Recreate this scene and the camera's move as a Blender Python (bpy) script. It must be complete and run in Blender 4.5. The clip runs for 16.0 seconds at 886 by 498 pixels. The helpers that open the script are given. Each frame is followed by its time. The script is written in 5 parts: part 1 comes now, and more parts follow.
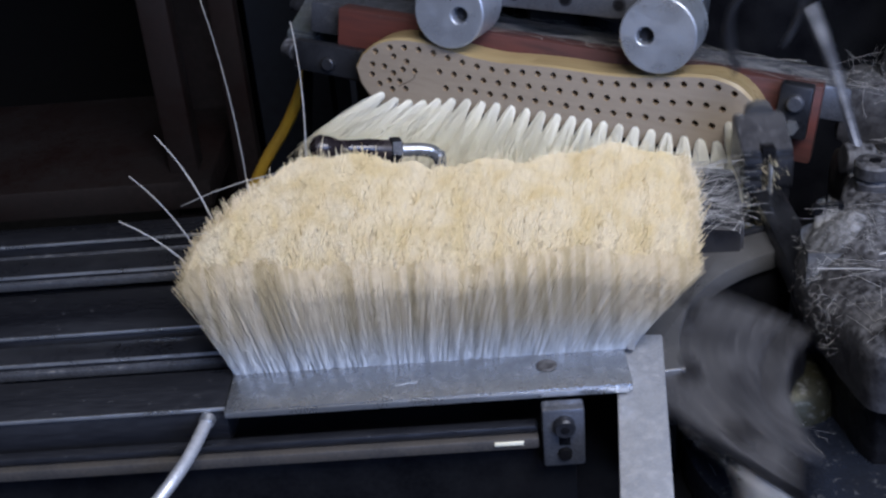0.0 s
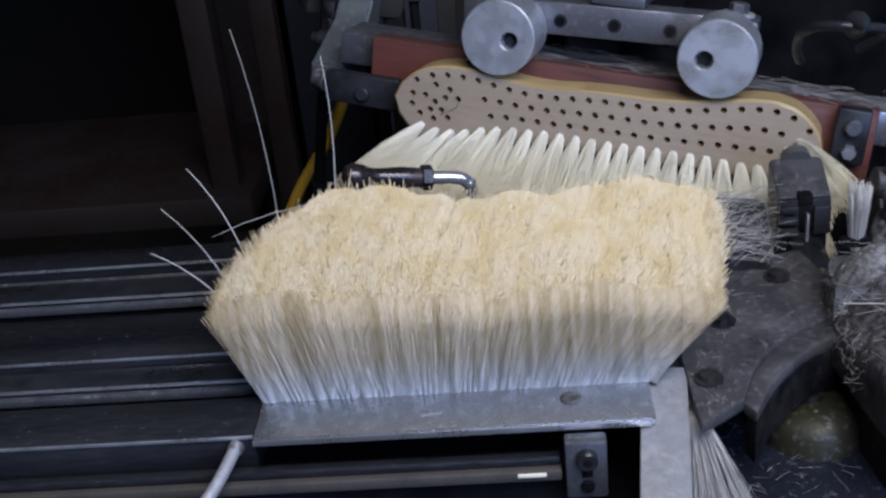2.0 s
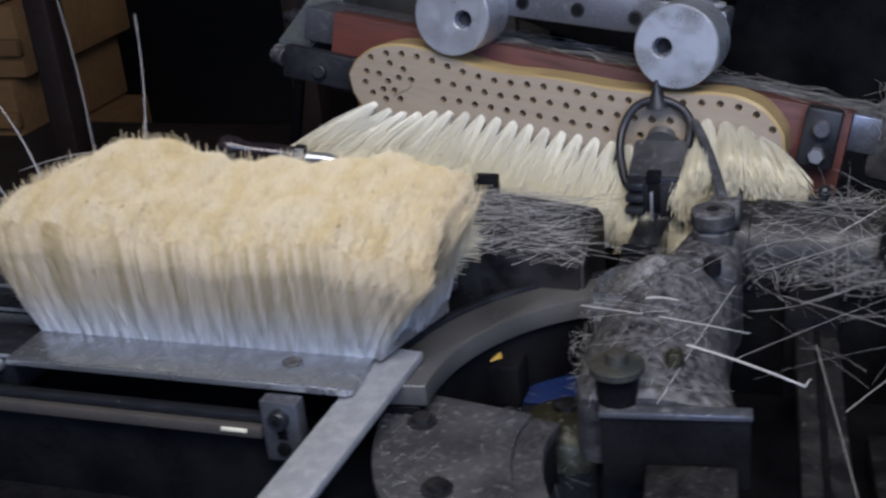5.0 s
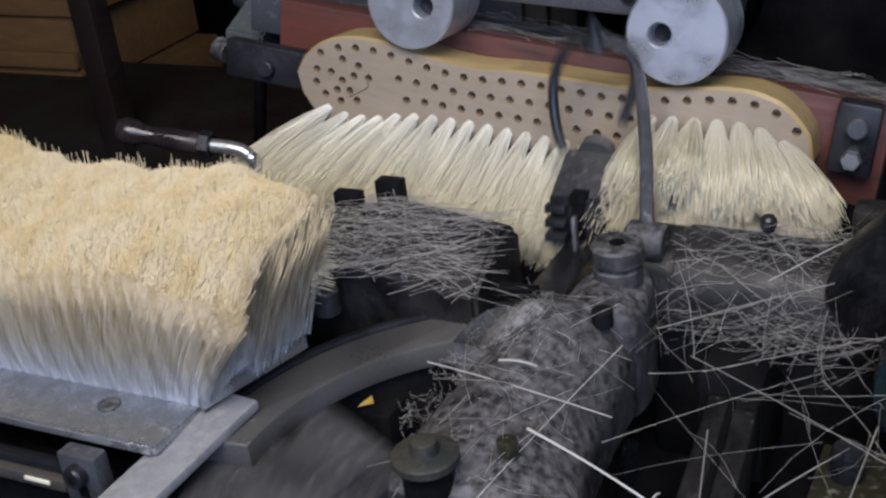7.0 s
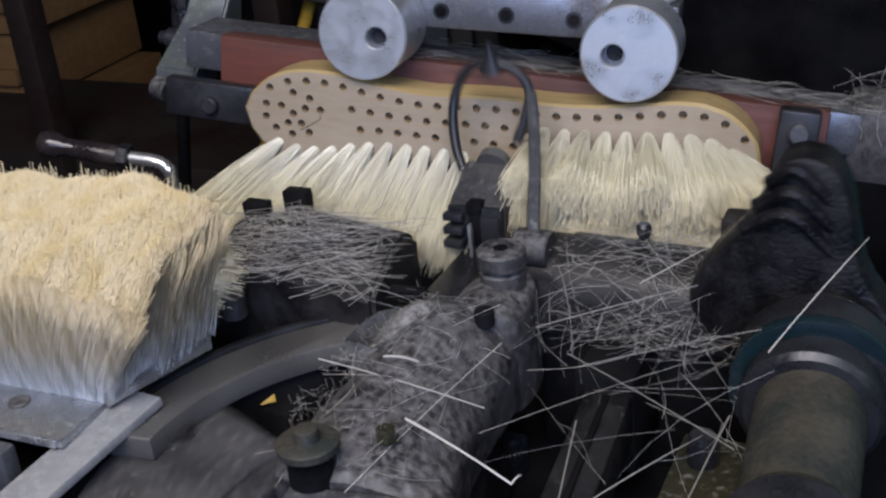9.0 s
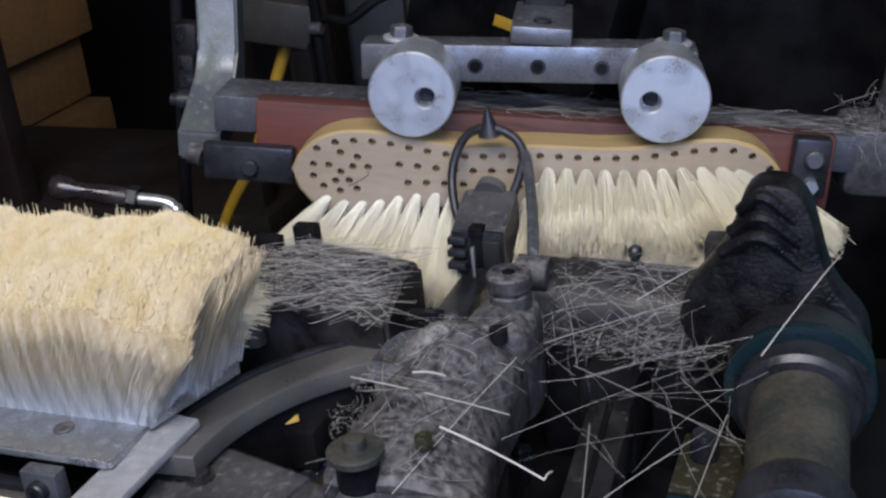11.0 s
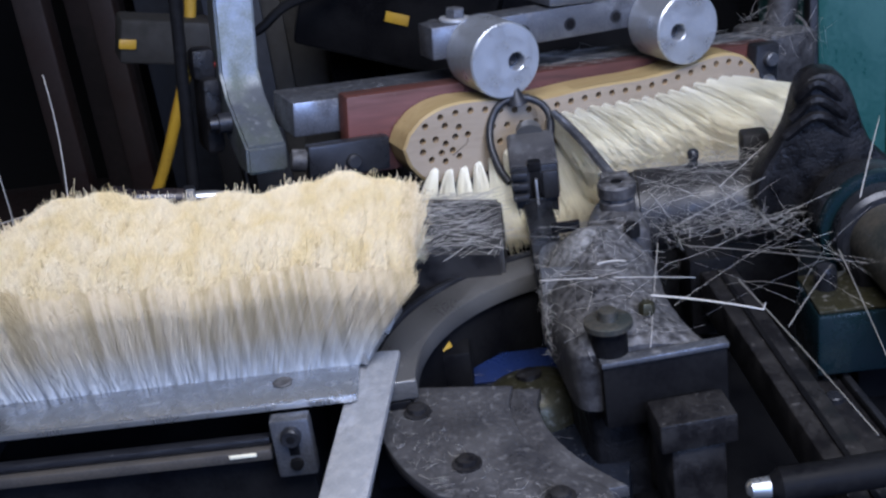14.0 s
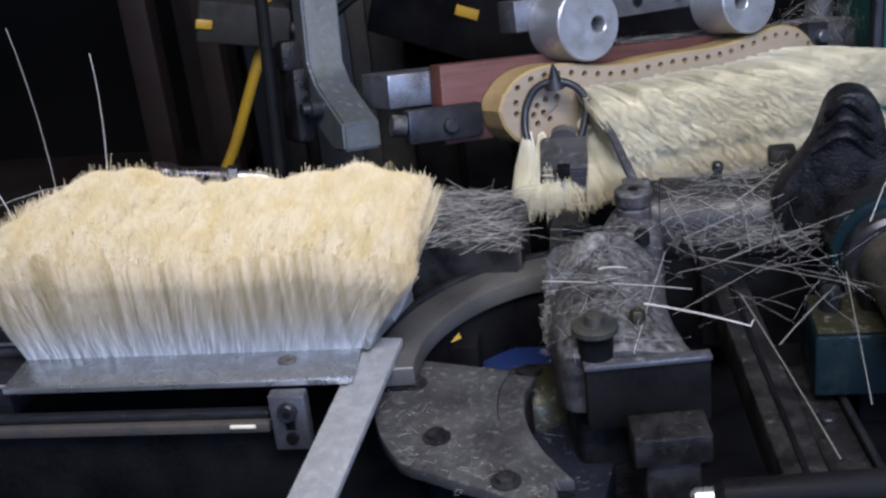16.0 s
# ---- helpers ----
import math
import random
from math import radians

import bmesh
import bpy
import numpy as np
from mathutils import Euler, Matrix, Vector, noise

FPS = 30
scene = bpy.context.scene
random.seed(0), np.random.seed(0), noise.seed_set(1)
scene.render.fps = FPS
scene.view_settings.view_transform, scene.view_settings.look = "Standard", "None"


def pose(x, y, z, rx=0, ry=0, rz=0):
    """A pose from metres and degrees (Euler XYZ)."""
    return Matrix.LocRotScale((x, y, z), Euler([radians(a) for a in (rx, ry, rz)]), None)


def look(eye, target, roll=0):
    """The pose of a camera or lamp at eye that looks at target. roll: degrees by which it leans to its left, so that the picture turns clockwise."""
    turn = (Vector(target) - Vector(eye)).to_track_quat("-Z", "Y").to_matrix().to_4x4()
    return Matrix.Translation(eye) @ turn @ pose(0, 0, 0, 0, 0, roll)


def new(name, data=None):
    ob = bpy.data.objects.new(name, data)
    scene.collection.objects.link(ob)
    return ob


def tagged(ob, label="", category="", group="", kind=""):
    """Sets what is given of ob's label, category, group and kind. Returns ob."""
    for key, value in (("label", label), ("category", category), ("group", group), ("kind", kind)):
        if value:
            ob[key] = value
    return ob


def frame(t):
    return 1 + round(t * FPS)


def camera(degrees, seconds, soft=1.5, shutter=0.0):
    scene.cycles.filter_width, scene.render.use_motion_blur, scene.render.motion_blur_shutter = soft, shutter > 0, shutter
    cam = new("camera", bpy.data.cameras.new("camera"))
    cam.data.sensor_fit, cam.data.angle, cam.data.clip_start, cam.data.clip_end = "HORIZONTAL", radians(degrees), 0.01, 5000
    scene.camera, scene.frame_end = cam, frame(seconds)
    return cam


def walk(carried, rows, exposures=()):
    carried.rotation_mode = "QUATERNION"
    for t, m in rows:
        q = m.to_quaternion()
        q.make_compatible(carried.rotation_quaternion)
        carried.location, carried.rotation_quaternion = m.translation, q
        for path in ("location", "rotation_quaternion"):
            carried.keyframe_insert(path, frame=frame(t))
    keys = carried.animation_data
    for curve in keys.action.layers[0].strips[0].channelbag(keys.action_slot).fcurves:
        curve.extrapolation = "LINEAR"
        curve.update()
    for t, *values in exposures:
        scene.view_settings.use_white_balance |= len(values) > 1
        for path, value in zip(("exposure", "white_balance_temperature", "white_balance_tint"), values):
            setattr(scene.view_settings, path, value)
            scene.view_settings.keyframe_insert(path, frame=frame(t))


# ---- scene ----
cam = camera(40.0, 16.0, soft=2.5, shutter=0.5)
PATH = [
    (0, (0.0238, -0.4131, 0.2797), (-0.0434, 1.3377, -0.6847), -5.08),
    (0.5, (0.0236, -0.4272, 0.2834), (-0.0611, 1.3383, -0.6524), -5.46),
    (1, (0.0117, -0.4366, 0.2894), (-0.0537, 1.3393, -0.6283), -4.53),
    (1.5, (0.0189, -0.4287, 0.2949), (-0.0670, 1.3364, -0.6416), -4.97),
    (2, (0.0339, -0.4127, 0.2912), (-0.1116, 1.3412, -0.6588), -5.94),
    (2.5, (0.0367, -0.3939, 0.2925), (-0.1453, 1.3405, -0.6867), -5.64),
    (3, (0.0933, -0.3732, 0.2950), (-0.3002, 1.3090, -0.7126), -8.42),
    (3.5, (0.1217, -0.3657, 0.2835), (-0.3884, 1.2996, -0.6995), -8.08),
    (4, (0.1615, -0.3934, 0.2660), (-0.4231, 1.3030, -0.6174), -6.43),
    (4.5, (0.2144, -0.4120, 0.2509), (-0.3858, 1.3074, -0.5758), -5.87),
    (5, (0.2603, -0.3933, 0.2354), (-0.3850, 1.3195, -0.5710), -5.70),
    (7.5, (0.3300, -0.2582, 0.2249), (-0.5514, 1.2947, -0.6760), -7.44),
    (8, (0.3312, -0.2710, 0.2260), (-0.5180, 1.3041, -0.6673), -6.99),
    (8.5, (0.3446, -0.2764, 0.2269), (-0.4762, 1.3218, -0.6517), -6.59),
    (9, (0.3612, -0.2811, 0.2294), (-0.4443, 1.3302, -0.6395), -6.11),
    (11.5, (0.3326, -0.3580, 0.2491), (-0.2819, 1.3618, -0.5661), -6.35),
    (12, (0.2924, -0.3928, 0.2514), (-0.1927, 1.3682, -0.5632), -6.76),
    (12.5, (0.2323, -0.4194, 0.2581), (-0.0884, 1.3773, -0.5600), -6.84),
    (13, (0.1878, -0.4349, 0.2596), (-0.0075, 1.3779, -0.5625), -8.01),
    (13.5, (0.1581, -0.4449, 0.2567), (0.0337, 1.3698, -0.5747), -8.29),
    (14, (0.1442, -0.4553, 0.2560), (0.0491, 1.3637, -0.5699), -7.99),
    (14.5, (0.1476, -0.4616, 0.2526), (0.0571, 1.3620, -0.5636), -8.20),
    (15, (0.1445, -0.4750, 0.2566), (0.0257, 1.3524, -0.5473), -7.44),
    (15.5, (0.1597, -0.4855, 0.2568), (-0.0189, 1.3395, -0.5416), -6.73),
    (16, (0.1950, -0.4676, 0.2621), (-0.0943, 1.3303, -0.5649), -6.52),
]
walk(cam, [(t, look(eye, target, roll)) for t, eye, target, roll in PATH], exposures=[
    (0, -0.06, 5650, 15), (1.5, -0.10, 5600, 15), (2.2, -0.13, 5780, 15), (3, -0.24, 6050, 14), (4, -0.24, 6250, 14), (5, -0.24, 6080, 14), (7.5, -0.12, 6400, 14),
    (9, -0.08, 6400, 14), (11.5, 0.02, 6250, 14), (12.5, 0.06, 6000, 14), (13.5, 0.14, 5650, 15), (15.5, 0.14, 5600, 15), (16, 0.14, 6050, 14)])

# ---- light ----
world = bpy.data.worlds.new("world")
scene.world = world
world.use_nodes = True
world.node_tree.nodes["Background"].inputs[0].default_value = (0.35, 0.45, 0.7, 1)
world.node_tree.nodes["Background"].inputs[1].default_value = 0.035
scene.view_settings.exposure = 0.0


def area(name, eye, target, sx, sy, watts, colour):
    data = bpy.data.lights.new(name, "AREA")
    data.shape, data.size, data.size_y, data.energy, data.color = "RECTANGLE", sx, sy, watts, colour
    ob = new(name, data)
    ob.matrix_world = look(eye, target)
    return ob


area("machine_lamp", (0.30, -0.50, 0.84), (0.12, 0.14, 0.02), 0.75, 0.45, 15.8, (1.0, 0.96, 0.90))
area("window_light", (0.75, -1.3, 0.55), (0.08, 0.1, 0), 0.9, 0.8, 21, (0.48, 0.63, 1.0))


# ---- materials ----
def mat(name, base, other, rough=0.5, metal=0.0, big=30, fine=600, bump=0.15, spread=0.35, dust=0.0, dust_colour=(0.30, 0.29, 0.28), streak=None, rand=0.0):
    """Colour mixed from two tones at two scales, with fine relief; dust lies on faces that look up."""
    m = bpy.data.materials.new(name)
    m.use_nodes = True
    nt = m.node_tree
    n, l = nt.nodes, nt.links
    b = n["Principled BSDF"]
    co = n.new("ShaderNodeTexCoord")
    src = co.outputs["Object"]
    if streak:
        mp = n.new("ShaderNodeMapping")
        mp.inputs["Scale"].default_value = streak
        l.new(src, mp.inputs[0])
        src = mp.outputs[0]
    a, f = n.new("ShaderNodeTexNoise"), n.new("ShaderNodeTexNoise")
    for t, sc, d in ((a, big, 6), (f, fine, 4)):
        t.inputs["Scale"].default_value, t.inputs["Detail"].default_value = sc, d
        l.new(src, t.inputs["Vector"])
    add = n.new("ShaderNodeMath")
    add.operation = "MULTIPLY_ADD"
    l.new(f.outputs[0], add.inputs[0])
    add.inputs[1].default_value = 0.45
    l.new(a.outputs[0], add.inputs[2])
    ramp = n.new("ShaderNodeMapRange")
    ramp.inputs[1].default_value, ramp.inputs[2].default_value = 0.72 - spread / 2, 0.72 + spread / 2
    l.new(add.outputs[0], ramp.inputs[0])
    mix = n.new("ShaderNodeMix")
    mix.data_type = "RGBA"
    mix.inputs[6].default_value, mix.inputs[7].default_value = (*base, 1), (*other, 1)
    l.new(ramp.outputs[0], mix.inputs[0])
    col = mix.outputs[2]
    if rand:
        info, hsv = n.new("ShaderNodeObjectInfo"), n.new("ShaderNodeHueSaturation")
        mr = n.new("ShaderNodeMapRange")
        mr.inputs[3].default_value, mr.inputs[4].default_value = 1 - rand, 1 + rand
        l.new(info.outputs["Random"], mr.inputs[0])
        l.new(mr.outputs[0], hsv.inputs["Value"])
        l.new(col, hsv.inputs["Color"])
        col = hsv.outputs[0]
    rr = n.new("ShaderNodeMapRange")
    rr.inputs[3].default_value, rr.inputs[4].default_value = max(rough - 0.15, 0.05), min(rough + 0.2, 1)
    l.new(ramp.outputs[0], rr.inputs[0])
    rough_out, metal_out = rr.outputs[0], None
    if dust:
        geo, sep, spot = n.new("ShaderNodeNewGeometry"), n.new("ShaderNodeSeparateXYZ"), n.new("ShaderNodeTexNoise")
        spot.inputs["Scale"].default_value, spot.inputs["Detail"].default_value = 290, 9
        spot.inputs["Roughness"].default_value = 0.62
        l.new(co.outputs["Object"], spot.inputs["Vector"])
        l.new(geo.outputs["Normal"], sep.inputs[0])
        up = n.new("ShaderNodeMapRange")
        up.inputs[1].default_value, up.inputs[2].default_value, up.inputs[3].default_value = -0.2, 0.9, 0.10
        l.new(sep.outputs[2], up.inputs[0])
        k = n.new("ShaderNodeMapRange")
        k.inputs[1].default_value, k.inputs[2].default_value = 0.66 - 0.35 * dust, 1.0 - 0.3 * dust
        l.new(spot.outputs[0], k.inputs[0])
        mul = n.new("ShaderNodeMath")
        mul.operation = "MULTIPLY"
        l.new(up.outputs[0], mul.inputs[0])
        l.new(k.outputs[0], mul.inputs[1])
        dm, rm, mm = n.new("ShaderNodeMix"), n.new("ShaderNodeMix"), n.new("ShaderNodeMix")
        dm.data_type = "RGBA"
        dm.inputs[7].default_value = (*dust_colour, 1)
        l.new(mul.outputs[0], dm.inputs[0])
        l.new(col, dm.inputs[6])
        col = dm.outputs[2]
        l.new(mul.outputs[0], rm.inputs[0])
        l.new(rough_out, rm.inputs[2])
        rm.inputs[3].default_value = 0.95
        rough_out = rm.outputs[0]
        l.new(mul.outputs[0], mm.inputs[0])
        mm.inputs[2].default_value, mm.inputs[3].default_value = metal, 0
        metal_out = mm.outputs[0]
    l.new(col, b.inputs["Base Color"])
    l.new(rough_out, b.inputs["Roughness"])
    b.inputs["Metallic"].default_value = metal
    if metal_out:
        l.new(metal_out, b.inputs["Metallic"])
    if bump:
        bp = n.new("ShaderNodeBump")
        bp.inputs["Strength"].default_value, bp.inputs["Distance"].default_value = bump, 0.0006 if bump < 0.9 else 0.0013
        l.new(add.outputs[0], bp.inputs["Height"])
        l.new(bp.outputs[0], b.inputs["Normal"])
    return m


def hair_mat(name, stops, length, axis=2, rough=0.45, vary=0.15, streak=0.0, clump=(260, 260, 14)):
    """Bristle: colours run from root to tip along the thing's own axis; hairs and clumps of hairs differ."""
    m = bpy.data.materials.new(name)
    m.use_nodes = True
    n, l = m.node_tree.nodes, m.node_tree.links
    b = n["Principled BSDF"]
    co, sep, geo = n.new("ShaderNodeTexCoord"), n.new("ShaderNodeSeparateXYZ"), n.new("ShaderNodeNewGeometry")
    l.new(co.outputs["Object"], sep.inputs[0])
    mr, ramp = n.new("ShaderNodeMapRange"), n.new("ShaderNodeValToRGB")
    mr.inputs[2].default_value = length
    l.new(sep.outputs[axis], mr.inputs[0])
    l.new(mr.outputs[0], ramp.inputs[0])
    while len(ramp.color_ramp.elements) < len(stops):
        ramp.color_ramp.elements.new(0.5)
    for e, (at, colour) in zip(ramp.color_ramp.elements, stops):
        e.position, e.color = at, (*colour, 1)
    hsv, v = n.new("ShaderNodeHueSaturation"), n.new("ShaderNodeMapRange")
    v.inputs[3].default_value, v.inputs[4].default_value = 1 - vary, 1 + vary * 0.5
    l.new(geo.outputs["Random Per Island"], v.inputs[0])
    mp, noise_tex, dark = n.new("ShaderNodeMapping"), n.new("ShaderNodeTexNoise"), n.new("ShaderNodeMapRange")
    mp.inputs["Scale"].default_value = clump
    noise_tex.inputs["Scale"].default_value, noise_tex.inputs["Detail"].default_value = 1.0, 3
    l.new(co.outputs["Object"], mp.inputs[0])
    l.new(mp.outputs[0], noise_tex.inputs["Vector"])
    dark.inputs[1].default_value, dark.inputs[2].default_value = 0.35, 0.6
    dark.inputs[3].default_value, dark.inputs[4].default_value = 1 - streak, 1.0
    l.new(noise_tex.outputs[0], dark.inputs[0])
    mul = n.new("ShaderNodeMath")
    mul.operation = "MULTIPLY"
    l.new(v.outputs[0], mul.inputs[0])
    l.new(dark.outputs[0], mul.inputs[1])
    sat = n.new("ShaderNodeMapRange")
    sat.inputs[1].default_value, sat.inputs[2].default_value = 1 - streak, 1.0
    sat.inputs[3].default_value, sat.inputs[4].default_value = 1.0 + 0.35 * (streak > 0), 1.0
    l.new(dark.outputs[0], sat.inputs[0])
    l.new(sat.outputs[0], hsv.inputs["Saturation"])
    l.new(mul.outputs[0], hsv.inputs["Value"])
    l.new(ramp.outputs[0], hsv.inputs["Color"])
    l.new(hsv.outputs[0], b.inputs["Base Color"])
    b.inputs["Roughness"].default_value = rough
    b.inputs["Specular IOR Level"].default_value = 0.12
    thin, both = n.new("ShaderNodeBsdfTranslucent"), n.new("ShaderNodeMixShader")
    both.inputs[0].default_value = 0.30
    l.new(hsv.outputs[0], thin.inputs[0])
    l.new(b.outputs[0], both.inputs[1])
    l.new(thin.outputs[0], both.inputs[2])
    l.new(both.outputs[0], n["Material Output"].inputs[0])
    return m


STEEL = mat("worn_steel", (0.165, 0.174, 0.20), (0.072, 0.074, 0.085), 0.45, 0.7, 60, 900, 0.1, dust=0.35)
BRIGHT = mat("bright_steel", (0.62, 0.64, 0.67), (0.42, 0.43, 0.45), 0.33, 0.9, 50, 1200, 0.08, dust=0.2)
ALU = mat("turned_aluminium", (0.54, 0.57, 0.63), (0.40, 0.425, 0.475), 0.38, 0.75, 90, 1500, 0.06)
ALU_BAR = mat("scuffed_aluminium", (0.52, 0.53, 0.56), (0.31, 0.32, 0.345), 0.5, 0.6, 120, 900, 0.2, dust=0.4)
PLATE = mat("rubbed_plate", (0.46, 0.48, 0.52), (0.30, 0.315, 0.345), 0.26, 0.85, 90, 900, 0.12, dust=0.25)
DARK = mat("oiled_dark_steel", (0.018, 0.019, 0.023), (0.036, 0.037, 0.043), 0.36, 0.5, 40, 800, 0.08, dust=0.08, dust_colour=(0.14, 0.14, 0.15))
BLACK = mat("black_paint", (0.004, 0.004, 0.005), (0.010, 0.010, 0.011), 0.45, 0.1, 30, 500, 0.12)
CAST = mat("dusty_cast_iron", (0.012, 0.0115, 0.013), (0.04, 0.038, 0.04), 0.5, 0.25, 70, 900, 0.6, dust=0.78, dust_colour=(0.165, 0.162, 0.168))
GREASE = mat("greasy_iron", (0.008, 0.0075, 0.009), (0.022, 0.0205, 0.021), 0.48, 0.3, 80, 700, 0.4, dust=0.16, dust_colour=(0.2, 0.19, 0.19))
REDWOOD = mat("red_hardwood", (0.110, 0.033, 0.024), (0.036, 0.0125, 0.010), 0.6, 0, 22, 260, 0.25, streak=(0.12, 1, 1), dust=0.06, dust_colour=(0.2, 0.17, 0.16))
BEECH = mat("varnished_beech", (0.35, 0.262, 0.125), (0.27, 0.19, 0.085), 0.42, 0, 22, 300, 0.12, streak=(0.1, 1, 1))
FACE = mat("sanded_beech_face", (0.285, 0.234, 0.176), (0.23, 0.184, 0.133), 0.6, 0, 25, 420, 0.1, streak=(0.15, 1, 1))
HOLE = mat("drilled_wood", (0.34, 0.25, 0.15), (0.24, 0.17, 0.10), 0.8)
CRACK = mat("dark_crack", (0.06, 0.04, 0.03), (0.04, 0.025, 0.02), 0.8)
GRIP = mat("dark_bakelite", (0.016, 0.013, 0.016), (0.034, 0.027, 0.028), 0.25, 0.2, 60, 500, 0.05)
YELLOW = mat("yellow_hose", (0.44, 0.27, 0.025), (0.33, 0.20, 0.02), 0.5)
GREEN = mat("green_enamel", (0.011, 0.055, 0.052), (0.016, 0.08, 0.073), 0.4, 0, 12, 300, 0.1)
OLIVE = mat("brass_gear", (0.040, 0.037, 0.019), (0.018, 0.018, 0.010), 0.5, 0.5, 60, 500, 0.2, dust=0.3)
BARREL = mat("rubbed_barrel", (0.105, 0.092, 0.074), (0.028, 0.033, 0.031), 0.45, 0.5, 50, 500, 0.2)
BOXWOOD = mat("pine_crate", (0.22, 0.115, 0.042), (0.13, 0.07, 0.025), 0.7, 0, 6, 120, 0.2, streak=(0.2, 1, 1), rand=0.25)
# RUST, GREYBLUE, WALL and TAN: dimness behind the machine is put into the colour
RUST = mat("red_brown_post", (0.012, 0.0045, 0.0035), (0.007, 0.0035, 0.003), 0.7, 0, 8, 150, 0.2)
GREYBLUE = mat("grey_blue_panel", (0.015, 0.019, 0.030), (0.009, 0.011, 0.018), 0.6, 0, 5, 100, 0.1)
FLOOR = mat("stained_concrete", (0.10, 0.095, 0.09), (0.05, 0.048, 0.045), 0.8, 0, 3, 60, 0.3)
WALL = mat("darkened_wall", (0.018, 0.017, 0.018), (0.03, 0.028, 0.028), 0.85, 0, 3, 60, 0.2)
BLUE = mat("blue_sheen", (0.014, 0.028, 0.11), (0.008, 0.016, 0.06), 0.35)
STRAW = hair_mat("loose_bristle", [(0, (0.53, 0.51, 0.48)), (1, (0.53, 0.51, 0.48))], 0.1, 2, 0.4, 0.5)
# bluish first stop: cool light on the bristle feet put into the colour
STACK = hair_mat("stacked_bristle", [(0, (0.62, 0.65, 0.69)), (0.17, (0.61, 0.60, 0.565)), (0.34, (0.63, 0.56, 0.435)), (0.65, (0.71, 0.61, 0.435)), (1, (0.75, 0.645, 0.455))], 0.064, 2, 0.6, 0.10, 0.30, (260, 160, 8))
STACK_TOP = hair_mat("bristle_tips", [(0, (0.79, 0.685, 0.475)), (1, (0.815, 0.715, 0.505))], 0.064, 2, 0.55, 0.12, 0.08, (90, 90, 20))
STACK_CORE = mat("packed_bristle", (0.70, 0.59, 0.42), (0.58, 0.47, 0.32), 0.7, 0, 60, 900, 0.4, streak=(1, 1, 0.06))
TUFT = hair_mat("tuft_bristle", [(0, (0.95, 0.925, 0.82)), (0.55, (0.94, 0.90, 0.74)), (0.86, (0.92, 0.86, 0.66)), (1, (0.80, 0.72, 0.52))], -0.058, 1, 0.4, 0.08)
SECTOR_MAT = mat("dusty_oiled_plate", (0.045, 0.044, 0.048), (0.09, 0.088, 0.092), 0.42, 0.4, 40, 800, 0.5, dust=0.36, dust_colour=(0.19, 0.186, 0.19))
RING_MAT = mat("smooth_dark_steel", (0.085, 0.083, 0.082), (0.13, 0.126, 0.122), 0.4, 0.4, 25, 900, 0.1, dust=0.15)
PAD = mat("thick_bristle_dust", (0.10, 0.098, 0.098), (0.045, 0.044, 0.045), 0.9, 0, 110, 900, 0.9, dust=0.72, dust_colour=(0.31, 0.306, 0.31))
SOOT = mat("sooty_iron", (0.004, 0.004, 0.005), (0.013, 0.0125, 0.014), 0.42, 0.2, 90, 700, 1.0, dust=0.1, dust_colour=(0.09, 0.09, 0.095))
TEAL = mat("teal_enamel_and_sheen", (0.007, 0.018, 0.022), (0.005, 0.012, 0.018), 0.25, 0.1, 40, 400, 0.05)
RED = mat("red_cap", (0.28, 0.03, 0.02), (0.2, 0.02, 0.015), 0.4)
LEVER = mat("steel_with_green_paint", (0.15, 0.162, 0.185), (0.095, 0.11, 0.10), 0.45, 0.6, 70, 900, 0.12, spread=0.3, dust=0.3)
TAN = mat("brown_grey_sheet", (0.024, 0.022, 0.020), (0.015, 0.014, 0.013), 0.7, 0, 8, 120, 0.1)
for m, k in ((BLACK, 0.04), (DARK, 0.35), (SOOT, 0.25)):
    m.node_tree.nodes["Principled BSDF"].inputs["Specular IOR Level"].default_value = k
RAIL = mat("planed_dark_steel", (0.012, 0.0125, 0.016), (0.024, 0.025, 0.030), 0.36, 0.4, 30, 700, 0.06, streak=(0.15, 1, 1), dust=0.1, dust_colour=(0.2, 0.2, 0.21))
STRIP = mat("brownish_steel", (0.07, 0.061, 0.052), (0.04, 0.036, 0.033), 0.6, 0.3, 60, 700, 0.3)
TRAY = mat("oily_blue_steel", (0.035, 0.042, 0.062), (0.016, 0.019, 0.028), 0.3, 0.6, 40, 600, 0.15, dust=0.25)
WHITE = mat("paper_scrap", (0.7, 0.66, 0.5), (0.6, 0.55, 0.4), 0.8)


# ---- mesh helpers ----
def mesh_object(name, bm, material, parent=None, smooth=True):
    me = bpy.data.meshes.new(name)
    bmesh.ops.recalc_face_normals(bm, faces=bm.faces)
    bm.to_mesh(me)
    bm.free()
    me.materials.append(material)
    if smooth:
        me.polygons.foreach_set("use_smooth", [True] * len(me.polygons))
        me.set_sharp_from_angle(angle=radians(35))
    ob = new(name, me)
    if parent:
        ob.parent = parent
    return ob


def part(name, bm, material, parent, label="", smooth=True):
    ob = mesh_object(name, bm, material, parent, smooth)
    return tagged(ob, label)


def thing(name, label, category, group="", kind="", at=(0, 0, 0)):
    ob = new(name)
    ob.location = at
    ob.empty_display_size = 0.02
    return tagged(ob, label, category, group, kind)


